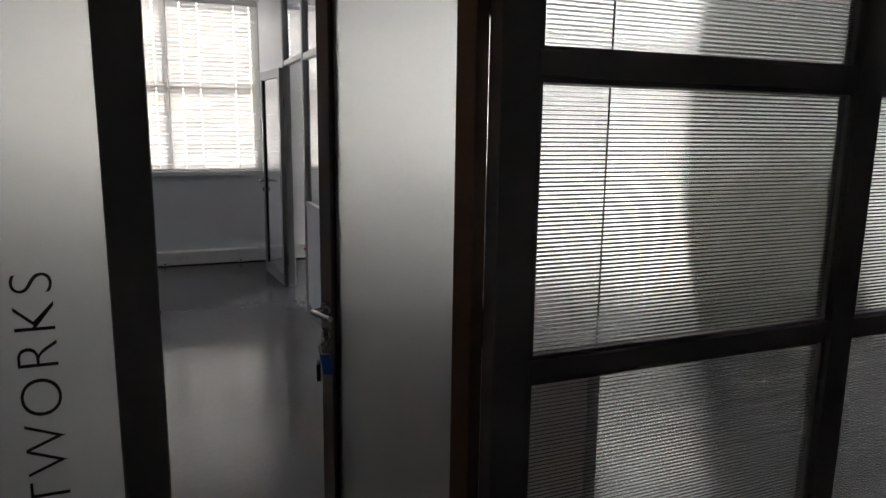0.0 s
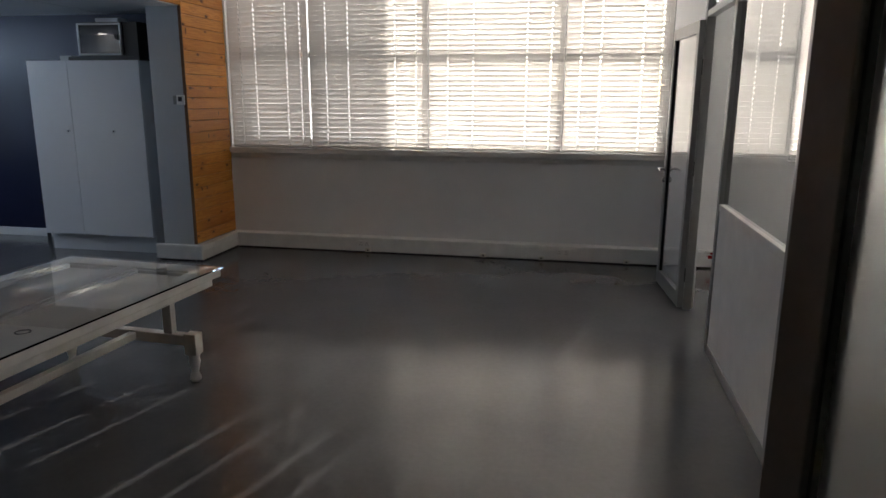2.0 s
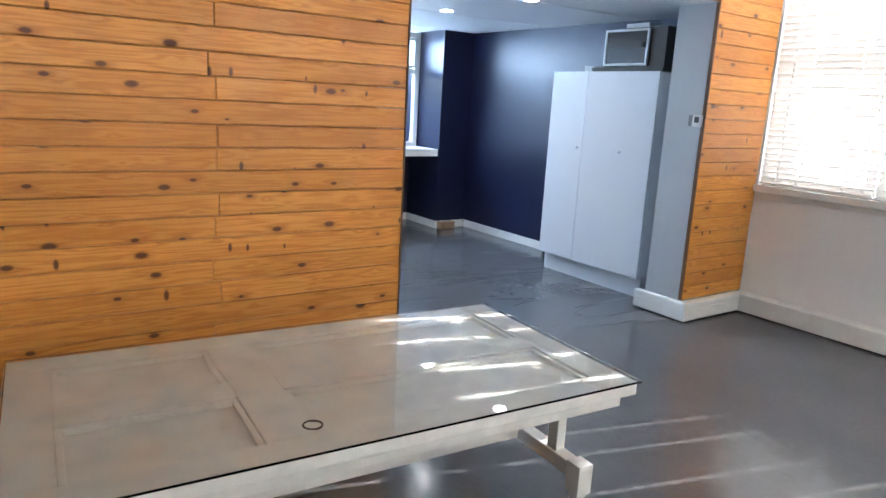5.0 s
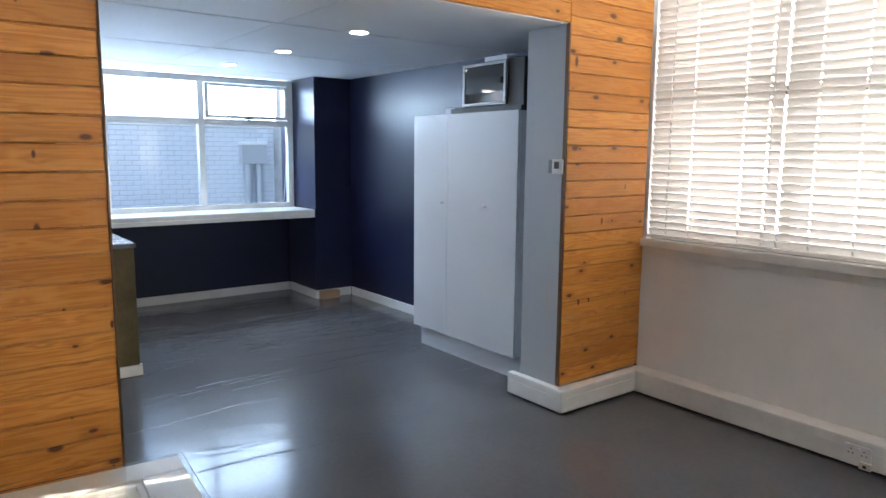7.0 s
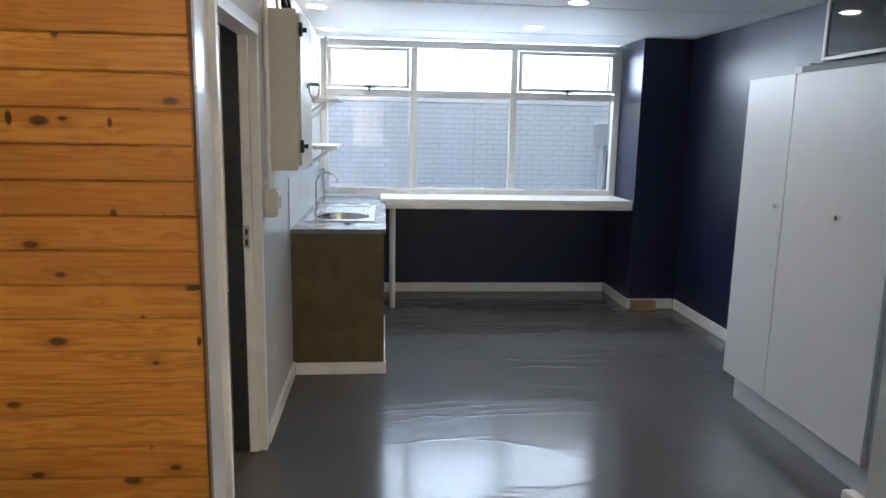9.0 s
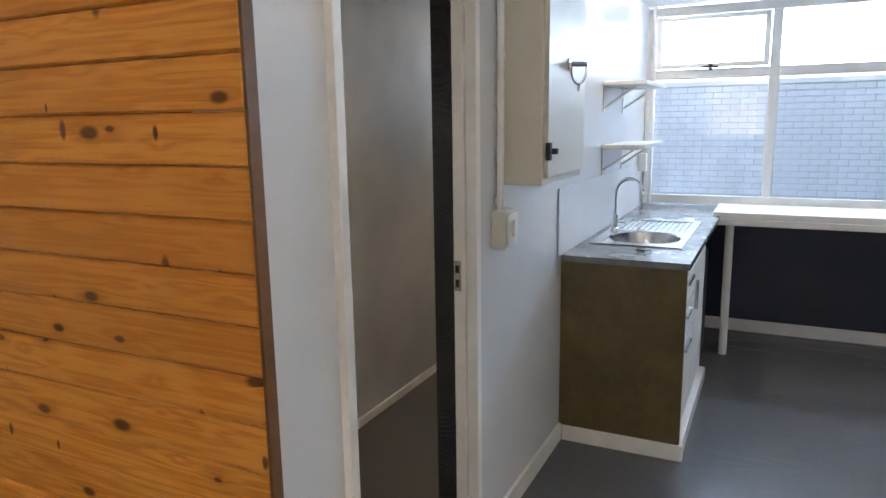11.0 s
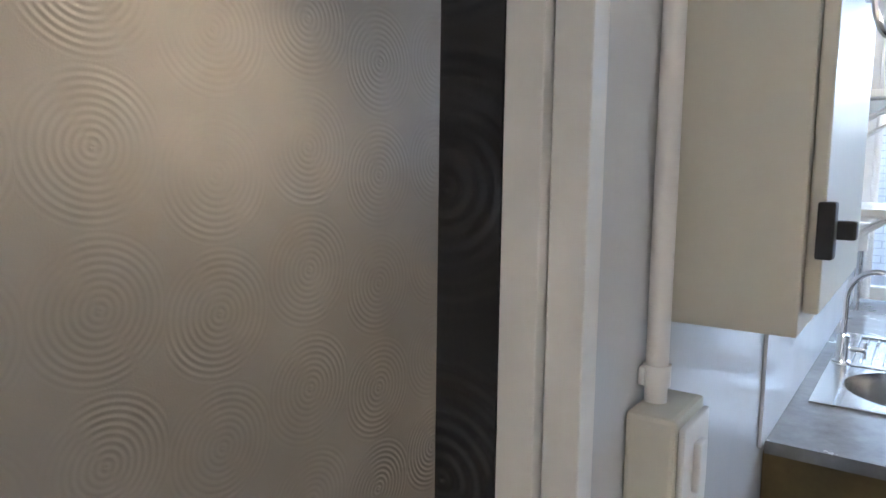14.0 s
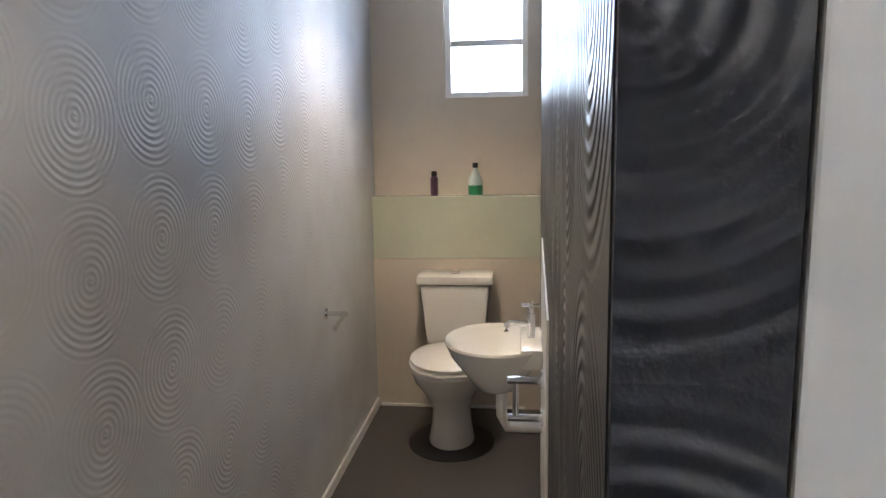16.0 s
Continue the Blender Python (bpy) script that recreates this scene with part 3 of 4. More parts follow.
def glazed_leaf(name, m, w, hgt, stile, mat, pane, label, handle_z, edge_mat=None):
    """A framed glass door: local x from the hinge, y through its thickness."""
    d = thing(name, label, "door", at=m)
    d["kind"] = "structure"
    t = 0.021
    part("hinge_stile", B(0, stile, -t, t, 0.008, hgt, bevel=0.003), edge_mat or mat, d)
    part("lock_stile", B(w - stile, w, -t, t, 0.008, hgt, bevel=0.003), mat, d)
    part("bottom_rail", B(stile, w - stile, -t + 0.001, t - 0.001, 0.008, 0.11, bevel=0.003), mat, d)
    part("top_rail", B(stile, w - stile, -t + 0.001, t - 0.001, hgt - 0.08, hgt, bevel=0.003), mat, d)
    gl = part("pane", B(stile, w - stile, -0.003, 0.003, 0.11, hgt - 0.08), pane, d)
    gl.visible_shadow = False
    gk = bmesh.new()
    for a in (stile, w - stile - 0.006):
        add_box(gk, a, a + 0.006, -0.012, 0.012, 0.11, hgt - 0.08)
    part("gasket", gk, BLACK, d)
    if handle_z:
        for s in (-1, 1):
            hb = bmesh.new()
            add_rod(hb, (w - 0.04, s * t, handle_z), (w - 0.04, s * (t + 0.01), handle_z), 0.025, seg=24)
            add_tube(hb, [(w - 0.04, s * t, handle_z), (w - 0.04, s * (t + 0.05), handle_z), (w - 0.043, s * (t + 0.055), handle_z), (w - 0.15, s * (t + 0.055), handle_z)], 0.0095, 12)
            hd = part("door_handle", hb, STEEL, d, "brushed steel lever handle", smooth=True)
            lb = bmesh.new()
            add_rod(lb, (w - 0.04, s * t, handle_z - 0.085), (w - 0.04, s * (t + 0.01), handle_z - 0.085), 0.024, seg=24)
            add_box(lb, w - 0.045, w - 0.035, s * (t + 0.008), s * (t + 0.018), handle_z - 0.10, handle_z - 0.07, bevel=0.002)
            part("lock_rose", lb, STEEL, d, smooth=True)
    for z in (0.25, 1.0, hgt - 0.3):
        hb = bmesh.new()
        add_rod(hb, (-0.008, -t, z - 0.05), (-0.008, -t, z + 0.05), 0.009, seg=12)
        part("hinge", hb, BLACK, d, smooth=True)
    return d


# fixed leaf with the lettering
member("side_stile", ep, [(-0.134, -0.047, Y0 + 0.004, Y1 - 0.004, 0.008, 2.118)], DARKALU)
member("side_rail", ep, [(-0.88, -0.134, Y0 + 0.006, Y1 - 0.006, 0.008, 0.11), (-0.88, -0.134, Y0 + 0.006, Y1 - 0.006, 2.04, 2.118)], DARKALU)
g = member("side_pane", ep, [(-0.88, -0.134, 1.431, 1.437, 0.11, 2.04)], FROST, "frosted glass", bevel=0)
g.visible_shadow = False
cu = bpy.data.curves.new("lettering", "FONT")
cu.body, cu.size, cu.extrude, cu.align_x, cu.space_character, cu.offset = "TWORKS", 0.105, 0.0006, "LEFT", 1.12, -0.0022
tmp = new("tmp_text", cu)
me = bpy.data.meshes.new_from_object(tmp.evaluated_get(bpy.context.evaluated_depsgraph_get()))
bpy.data.objects.remove(tmp)
me.materials.clear()
me.materials.append(LETTER)
ws = [v.co.x for v in me.vertices]
me.transform(Matrix.Diagonal((0.475 / (max(ws) - min(ws)), 1, 1, 1)))
sign = tagged(new("lettering", me), "thin black vinyl letters on frosted glass", "sign")
sign.matrix_basis = Matrix.Translation((-0.231, 1.4285, 0.738)) @ Matrix(((0, -1, 0, 0), (0, 0, -1, 0), (1, 0, 0, 0), (0, 0, 0, 1)))
lg = bmesh.new()
add_rod(lg, (-0.425, 1.4282, 0.82), (-0.425, 1.4302, 0.82), 0.05, seg=32)
tagged(part("round_mark", lg, LETTER), "black vinyl disc on frosted glass", "sign")

ang = math.degrees(math.atan2(0.685, -0.227))
leaf = glazed_leaf("door_1", pose(0.677, 1.477, 0, 0, 0, ang), 0.722, 2.10, 0.07, DARKALU, FROST, "open frosted glass door in a brown aluminium frame", 0.905, BROWNALU)
kb = bmesh.new()
km = pose(0.677, 1.477, 0, 0, 0, ang)
keys = thing("key_bunch", "bunch of keys with a blue tag hanging from the lock", "keys", at=km @ pose(0.682, 0.045, 0.82))
part("key", boxes((-0.011, 0.011, -0.028, -0.004, -0.035, -0.003), bevel=0.002), STEEL, keys)
rg = bmesh.new()
add_tube(rg, [(0.018 * math.cos(a * math.pi / 8), 0.0, -0.048 + 0.018 * math.sin(a * math.pi / 8)) for a in range(17)], 0.0015, 6)
part("key_ring", rg, STEEL, keys, smooth=True)
part("key_tag", add_box(bmesh.new(), -0.02, 0.02, -0.004, 0.004, -0.13, -0.06, bevel=0.004, m=pose(0, 0, 0, 0, 12, 20)), BLUE, keys, "blue plastic tag")
part("fob", add_box(bmesh.new(), -0.035, 0.0, -0.007, 0.007, -0.15, -0.085, bevel=0.004, m=pose(0, 0.012, 0, 0, -12, -30)), BLACK, keys, "black remote fob")

# ---- glazed partition to the office ----
op = thing("office_partition", "white panelled partition with clear glass above", "partition")
op["kind"] = "structure"
X0, X1 = 1.005, 1.055
for a, b in ((2.70, 2.75), (4.05, 4.10), (5.36, 5.41), (6.235, 6.285)):
    member("post", op, [(X0 - 0.003, X1 + 0.003, a, b, 0, 3.098)], GREYALU)
for a, b in ((1.47, 2.70), (2.75, 4.05), (4.10, 5.36)):
    member("panel", op, [(X0 + 0.005, X1 - 0.005, a, b, 0.06, 0.85)], TRIM, "white lower panel", bevel=0.002)
    member("skirting", op, [(X0, X1, a, b, 0, 0.06)], GREYALU)
    member("rail", op, [(X0, X1, a, b, 0.85, 0.89)], TRIM)
    member("rail", op, [(X0, X1, a, b, 1.97, 2.02)], TRIM)
    for c, d in ((0.89, 1.97), (2.02, 3.09)):
        g = member("pane", op, [(1.027, 1.033, a, b, c, d)], CLEAR, bevel=0)
        g.visible_shadow = False
member("rail", op, [(X0, X1, 5.41, 6.235, 1.99, 2.03)], TRIM)
g = member("pane", op, [(1.027, 1.033, 5.41, 6.235, 2.03, 3.09)], CLEAR, bevel=0)
g.visible_shadow = False
glazed_leaf("door_2", pose(0.985, 6.262, 0, 0, 0, math.degrees(math.atan2(0.74, -0.065))), 0.745, 1.975, 0.06, GREYALU, CLEAR, "open grey aluminium door with clear glass", 0.93)

# ---- sockets on the trunking ----
def socket(x, z=0.083, red=False, y=7.535):
    s = thing("red_socket" if red else "power_socket", "red and white mains socket on the trunking" if red else "white mains socket on the trunking", "socket", "" if red else "sockets on the trunking", pose(x, y, z))
    part("plate", B(-0.06, 0.06, -0.008, 0.002, -0.036, 0.036, bevel=0.003), TRIM, s)
    for dx in (-0.03, 0.03):
        hs = bmesh.new()
        for u, v in ((0, 0.014), (-0.01, -0.006), (0.01, -0.006)):
            add_rod(hs, (dx + u, -0.010, v), (dx + u, -0.006, v), 0.0035, seg=8)
        part("pin_holes", hs, RED if red else BLACK, s)
    part("switch", B(-0.012, 0.012, -0.012, -0.006, 0.008, 0.026, bevel=0.002), RED if red else TRIM, s)
    if red:
        part("red_cover", B(-0.03, 0.03, -0.014, -0.007, -0.03, 0.0, bevel=0.003), RED, s)
    return s


for x in (-1.76, 0.13):
    socket(x)
socket(1.42, 0.125, True)
for x in (-1.72, -0.6, -0.06, 0.70):
    dp = thing("data_point", "small white data outlet under the trunking lip", "socket", "data outlets", pose(x, 7.535, 0.03))
    part("plate", B(-0.026, 0.026, -0.02, 0.0, -0.018, 0.018, bevel=0.003), CREAM, dp)
    part("jack", B(-0.008, 0.008, -0.0215, -0.0195, -0.008, 0.006), BLACK, dp)
for x in (-0.77, -0.41):
    tagged(part("blank_plate", B(x - 0.06, x + 0.06, 7.652, 7.661, 0.26, 0.345, bevel=0.003), WHITE), "painted-over blank wall plate", "wall plate", "blank plates")

# ---- table: an old panelled door on trestles, under glass ----
TX0, TX1, TY0, TY1, TZ = -2.52, -1.585, 2.69, 4.50, 0.595
TURN = Matrix.Translation((TX1, TY1, 0)) @ pose(0, 0, 0, 0, 0, -4) @ Matrix.Translation((-TX1, -TY1, 0))
tb = thing("table", "old white panelled door used as a table on turned trestle legs", "table", at=TURN)
fr = bmesh.new()
xm = (TX0 + TX1) / 2
for r in ((TX0, TX0 + 0.10, TY0, TY1), (TX1 - 0.10, TX1, TY0, TY1)):
    add_box(fr, *r, TZ - 0.042, TZ, bevel=0.005)
for a, b in ((TY0, TY0 + 0.12), (3.28, 3.42), (TY1 - 0.12, TY1)):
    add_box(fr, TX0 + 0.10, TX1 - 0.10, a, b, TZ - 0.041, TZ - 0.001, bevel=0.004)
for a, b in ((TY0 + 0.12, 3.28), (3.42, TY1 - 0.12)):
    add_box(fr, xm - 0.055, xm + 0.055, a, b, TZ - 0.041, TZ - 0.001, bevel=0.004)
part("door_frame", fr, TABLEP, tb, "white worn painted stiles and rails")
for x0, x1 in ((TX0 + 0.10, xm - 0.055), (xm + 0.055, TX1 - 0.10)):
    for y0, y1 in ((TY0 + 0.12, 3.28), (3.42, TY1 - 0.12)):
        pn = bmesh.new()
        add_box(pn, x0, x1, y0, y1, TZ - 0.036, TZ - 0.024)
        for r in ((x0, x0 + 0.018, y0, y1), (x1 - 0.018, x1, y0, y1), (x0 + 0.018, x1 - 0.018, y0, y0 + 0.018), (x0 + 0.018, x1 - 0.018, y1 - 0.018, y1)):
            add_box(pn, *r, TZ - 0.026, TZ - 0.008, bevel=0.005)
        part("panel", pn, TABLEP, tb)
hole = bmesh.new()
add_tube(hole, [(TX1 - 0.15 + 0.026 * math.cos(k * math.pi / 12), 3.42 + 0.026 * math.sin(k * math.pi / 12), TZ - 0.001) for k in range(25)], 0.003, 6)
part("lock_hole", hole, BLACK, tb, smooth=True)
ap = boxes((TX1 - 0.045, TX1 - 0.02, TY0 + 0.05, TY1 - 0.05, TZ - 0.082, TZ - 0.043), (TX0 + 0.02, TX0 + 0.045, TY0 + 0.05, TY1 - 0.05, TZ - 0.082, TZ - 0.043), bevel=0.003)
part("apron", ap, TABLEP, tb)
FOOT = ((0.022, 0.0), (0.030, 0.012), (0.026, 0.03), (0.018, 0.05), (0.024, 0.085), (0.031, 0.11), (0.026, 0.128), (0.030, 0.14), (0.030, 0.15))
for y in (2.83, 4.40):
    part("trestle_beam", boxes((TX0 - 0.01, TX1 - 0.09, y - 0.028, y + 0.028, 0.20, 0.255), bevel=0.006), TABLEP, tb)
    for x in (TX0 + 0.03, TX1 - 0.125):
        lb = add_lathe(bmesh.new(), FOOT, (x, y, 0))
        add_box(lb, x - 0.035, x + 0.035, y - 0.032, y + 0.032, 0.15, 0.265, bevel=0.006)
        part("turned_foot", lb, TABLEP, tb, smooth=True)
    for x in (TX0 + 0.17, TX1 - 0.26):
        part("upright", B(x - 0.026, x + 0.026, y - 0.02, y + 0.02, 0.255, TZ - 0.042, bevel=0.004), TABLEP, tb)
    part("cross_bar", B(TX0 + 0.05, TX1 - 0.05, y - 0.03, y + 0.03, TZ - 0.083, TZ - 0.043, bevel=0.004), TABLEP, tb)
part("stretcher", boxes((xm - 0.02, xm + 0.02, 2.86, 4.37, 0.21, 0.25), bevel=0.004), TABLEP, tb)
gt = tagged(part("table_glass", B(TX0 - 0.008, TX1 + 0.008, TY0 - 0.005, TY1 + 0.012, TZ + 0.001, TZ + 0.009, bevel=0.0015), TABGLASS), "clear green-tinted glass sheet lying on the table", "glass top")
gt.matrix_basis = TURN
gt.visible_shadow = False


# ---- kitchen ----
def downlight(x, y, warm=False, watts=3.5):
    d = thing("downlight", "warm round recessed downlight, lit" if warm else "round white recessed downlight, lit", "lamp", "downlights", pose(x, y, 2.25))
    rim = bmesh.new()
    add_lathe(rim, ((0.052, -0.002), (0.060, -0.006), (0.066, -0.004), (0.068, 0.0)), (0, 0, 0), seg=32)
    part("rim", rim, TRIM, d, smooth=True)
    ds = bmesh.new()
    add_rod(ds, (0, 0, -0.0075), (0, 0, -0.0045), 0.05, seg=32)
    part("lens", ds, LAMPWARM if warm else LAMPON, d)
    lt = new("bulb", bpy.data.lights.new("bulb", "SPOT"))
    lt.data.energy, lt.data.spot_size, lt.data.spot_blend, lt.data.shadow_soft_size = watts, radians(110), 0.8, 0.05
    lt.data.color = (1, 0.78, 0.52) if warm else (1, 0.94, 0.86)
    lt.matrix_world = look((x, y, 2.238), (x, y + 0.0001, 0))
    return d


for x, y in ((-4.30, 6.25), (-5.38, 6.23), (-6.40, 6.19), (-5.82, 4.66), (-6.84, 4.655)):
    downlight(x, y)
downlight(-6.60, 4.02, True, 13)
downlight(-4.55, 4.0, True, 7)

# ledge under the window
lgd = thing("window_ledge", "long white window ledge on a round leg", "ledge")
part("top", B(-7.43, -6.81, 5.06, 7.18, 0.885, 0.925, bevel=0.004), TRIM, lgd)
part("front_lip", B(-6.828, -6.806, 5.06, 7.178, 0.845, 0.884, bevel=0.003), TRIM, lgd)
lb = bmesh.new()
add_rod(lb, (-6.86, 5.16, 0), (-6.86, 5.16, 0.885), 0.025, seg=20)
part("leg", lb, TRIM, lgd, "round white steel leg", smooth=True)

# counter
cn = thing("kitchen_counter", "built-in counter with a stained board end and white plinth", "cabinet")
part("end_panel", B(-5.285, -5.265, 4.541, 5.09, 0.075, 0.872, bevel=0.002), PLY, cn, "mottled brown stained end board")
part("plinth", boxes((-5.30, -5.258, 4.558, 5.105, 0, 0.075), (-6.35, -5.302, 5.06, 5.10, 0, 0.075), bevel=0.004), TRIM, cn, "white plinth")
part("carcass", boxes((-6.78, -5.287, 4.56, 5.05, 0.077, 0.70)), BLACK, cn)
for i, (a, b) in enumerate(((-5.80, -5.295), (-6.32, -5.81))):
    if i == 0:
        for z0, z1 in ((0.66, 0.80), (0.50, 0.645), (0.09, 0.485)):
            dr = part("drawer", B(a, b, 5.052, 5.07, z0, z1, bevel=0.003), TRIM, cn)
            part("handle", B(a + 0.15, b - 0.15, 5.07, 5.085, z1 - 0.04, z1 - 0.025, bevel=0.003), STEEL, dr)
    else:
        dr = part("cupboard_door", B(a, b, 5.052, 5.07, 0.09, 0.80, bevel=0.003), TRIM, cn)
        part("handle", B(b - 0.05, b - 0.035, 5.07, 5.085, 0.55, 0.70, bevel=0.003), STEEL, dr)
wt = tagged(part("worktop", boxes((-5.60, -5.255, 4.545, 5.10, 0.872, 0.9), (-7.43, -6.50, 4.545, 5.058, 0.872, 0.9), (-6.50, -5.60, 4.545, 4.60, 0.872, 0.9), (-6.50, -5.60, 5.01, 5.10, 0.872, 0.9), (-6.81, -6.50, 5.058, 5.10, 0.872, 0.9)), CONCRETE), "grey screeded worktop with worn patches", "worktop")
setting("splash_panel", B(-7.2, -5.20, 4.5405, 4.548, 0.901, 1.205, bevel=0.002), GLOSSW, "white splash board above the worktop")

sk = thing("kitchen_sink", "drop-in stainless steel sink with a ribbed drainer", "sink")
rim = bmesh.new()
for r in ((-6.51, -5.585, 4.585, 4.64), (-6.51, -5.585, 4.99, 5.025), (-5.64, -5.585, 4.64, 4.99), (-6.51, -6.47, 4.64, 4.99), (-6.06, -6.02, 4.64, 4.99)):
    add_box(rim, *r, 0.900, 0.907, bevel=0.002)
part("rim", rim, STEEL, sk)
bw = bmesh.new()
add_lathe(bw, ((0.02, -0.15), (0.13, -0.148), (0.165, -0.13), (0.182, -0.02), (0.187, 0.002)), (-5.83, 4.815, 0.901), sx=1.02, sy=0.94, seg=40, cap=False)
part("bowl", bw, STEEL, sk, smooth=True)
fl = boxes((-6.02, -5.64, 4.64, 4.655, 0.899, 0.905), (-6.02, -5.64, 4.975, 4.99, 0.899, 0.905))
cornr = bmesh.new()
for k in range(40):
    a0, a1 = k * math.pi / 20, (k + 1) * math.pi / 20

    def edge(a):
        c, s = math.cos(a), math.sin(a)
        f = 1 / max(abs(c) / 0.19, abs(s) / 0.175)
        return c * f, s * f
    p = [(0.187 * 1.02 * math.cos(a0), 0.187 * 0.94 * math.sin(a0)), (0.187 * 1.02 * math.cos(a1), 0.187 * 0.94 * math.sin(a1)), edge(a1), edge(a0)]
    cornr.faces.new([cornr.verts.new((-5.83 + u, 4.815 + w, 0.904)) for u, w in p])
part("bowl_surround", cornr, STEEL, sk)
part("drainer", boxes((-6.47, -6.06, 4.64, 4.99, 0.897, 0.900)), STEEL, sk)
for i in range(11):
    rb = bmesh.new()
    y = 4.66 + i * 0.031
    add_tube(rb, [(-6.45, y, 0.9), (-6.44, y, 0.903), (-6.09, y, 0.903), (-6.08, y, 0.9)], 0.005, 8)
    part("rib", rb, STEEL, sk, smooth=True)
tp = thing("kitchen_tap", "chrome swan-neck tap with a cross handle", "tap")
tbm = bmesh.new()
add_lathe(tbm, ((0.026, 0), (0.026, 0.008), (0.017, 0.014), (0.017, 0.085), (0.012, 0.09)), (-6.04, 4.615, 0.904), seg=20)
part("body", tbm, CHROME, tp, smooth=True)
nk = bmesh.new()
pts = [(-6.04, 4.615, 0.98), (-6.04, 4.615, 1.10)] + [(-6.04, 4.615 + 0.075 - 0.075 * math.cos(a), 1.10 + 0.085 * math.sin(a)) for a in [k * math.pi / 12 for k in range(1, 11)]] + [(-6.04, 4.765, 1.11)]
add_tube(nk, pts, 0.0085, 12)
part("neck", nk, CHROME, tp, smooth=True)
hh = bmesh.new()
add_rod(hh, (-6.04, 4.63, 0.95), (-6.04, 4.675, 0.95), 0.008, seg=12)
add_rod(hh, (-6.065, 4.672, 0.95), (-6.015, 4.672, 0.95), 0.005, seg=10)
add_rod(hh, (-6.04, 4.672, 0.925), (-6.04, 4.672, 0.975), 0.005, seg=10)
part("cross_handle", hh, CHROME, tp, smooth=True)
plug = thing("sink_plug_chain", "small dark latch lying on the worktop", "latch", at=pose(-5.47, 4.86, 0.902, 0, 0, 65))
part("body", boxes((-0.022, 0.022, -0.008, 0.008, 0, 0.008), bevel=0.002), BLACK, plug)
ks = bmesh.new()
add_tube(ks, [(0.02, 0, 0.005), (0.045, 0.004, 0.005), (0.05, 0.012, 0.005), (0.042, 0.016, 0.005)], 0.003, 8)
part("hook", ks, STEEL, plug, smooth=True)

# meter box, conduit, switch, cables
db = thing("meter_box", "cream metal distribution box mounted on the wall", "electrical box")
part("body", B(-5.02, -4.515, 4.541, 4.685, 1.285, 2.02, bevel=0.003), CREAM, db)
part("door", B(-5.0, -4.53, 4.686, 4.702, 1.31, 2.0, bevel=0.003), CREAM, db)
for z in (1.40, 1.93):
    part("latch", boxes((-4.545, -4.518, 4.695, 4.712, z - 0.03, z + 0.03), (-4.56, -4.54, 4.70, 4.73, z - 0.01, z + 0.01), bevel=0.003), BLACK, db, "black latch")
cnb = bmesh.new()
add_rod(cnb, (-4.463, 4.556, 1.20), (-4.463, 4.556, 2.249), 0.0125, seg=14)
cond = thing("conduit", "white painted conduit running down to a switch", "conduit")
part("pipe", cnb, TRIM, cond, smooth=True)
for z in (1.235, 1.72):
    cb = bmesh.new()
    add_rod(cb, (-4.463, 4.556, z - 0.012), (-4.463, 4.556, z + 0.012), 0.0155, seg=14)
    add_box(cb, -4.482, -4.444, 4.541, 4.548, z - 0.01, z + 0.01, bevel=0.002)
    part("clip", cb, TRIM, cond, smooth=True)
sw = thing("light_switch", "surface-mounted cream isolator switch", "switch")
part("box", B(-4.52, -4.41, 4.541, 4.595, 1.075, 1.205, bevel=0.006), CREAM, sw)
part("plate", B(-4.513, -4.417, 4.5955, 4.603, 1.085, 1.195, bevel=0.003), TRIM, sw)
part("rocker", B(-4.48, -4.452, 4.602, 4.611, 1.115, 1.17, bevel=0.003), TRIM, sw)
for i in range(7):
    cb = bmesh.new()
    x = -4.56 - i * 0.045
    add_tube(cb, [(x, 4.60 + 0.02 * (i % 3), 2.015), (x + 0.012 * math.sin(i), 4.59 + 0.02 * (i % 2), 2.12), (x - 0.01, 4.575, 2.249)], 0.009, 8)
    tagged(part("cable", cb, BLACK if i % 3 else CREAM, smooth=True), "thick cable rising from the meter box", "cable", "cables above the meter box")
hk = thing("wall_hook", "chrome swinging coat hook on the meter box door", "hook")
HX, HY, HZ = -4.765, 4.738, 1.70
hb = bmesh.new()
add_box(hb, HX - 0.022, HX + 0.022, 4.702, 4.71, HZ - 0.02, HZ + 0.02, bevel=0.003)
add_rod(hb, (HX, 4.709, HZ), (HX, HY, HZ), 0.008, seg=12)
part("mount", hb, STEEL, hk, smooth=True)
h2 = bmesh.new()
ring = []
for k in range(17):
    a = math.pi + k * math.pi / 16
    u, w = 0.030 * math.cos(a), -0.07 * abs(math.sin(a)) ** 0.8
    ring.append((HX + 0.58 * u, HY - 0.8 * u, HZ + w))
add_tube(h2, ring, 0.0045, 8)
add_rod(h2, ring[0], ring[-1], 0.009, seg=12)
add_rod(h2, (HX, HY, HZ - 0.075), (HX, HY, HZ - 0.095), 0.005, 0.003, seg=8)
part("loop", h2, CHROME, hk, smooth=True)


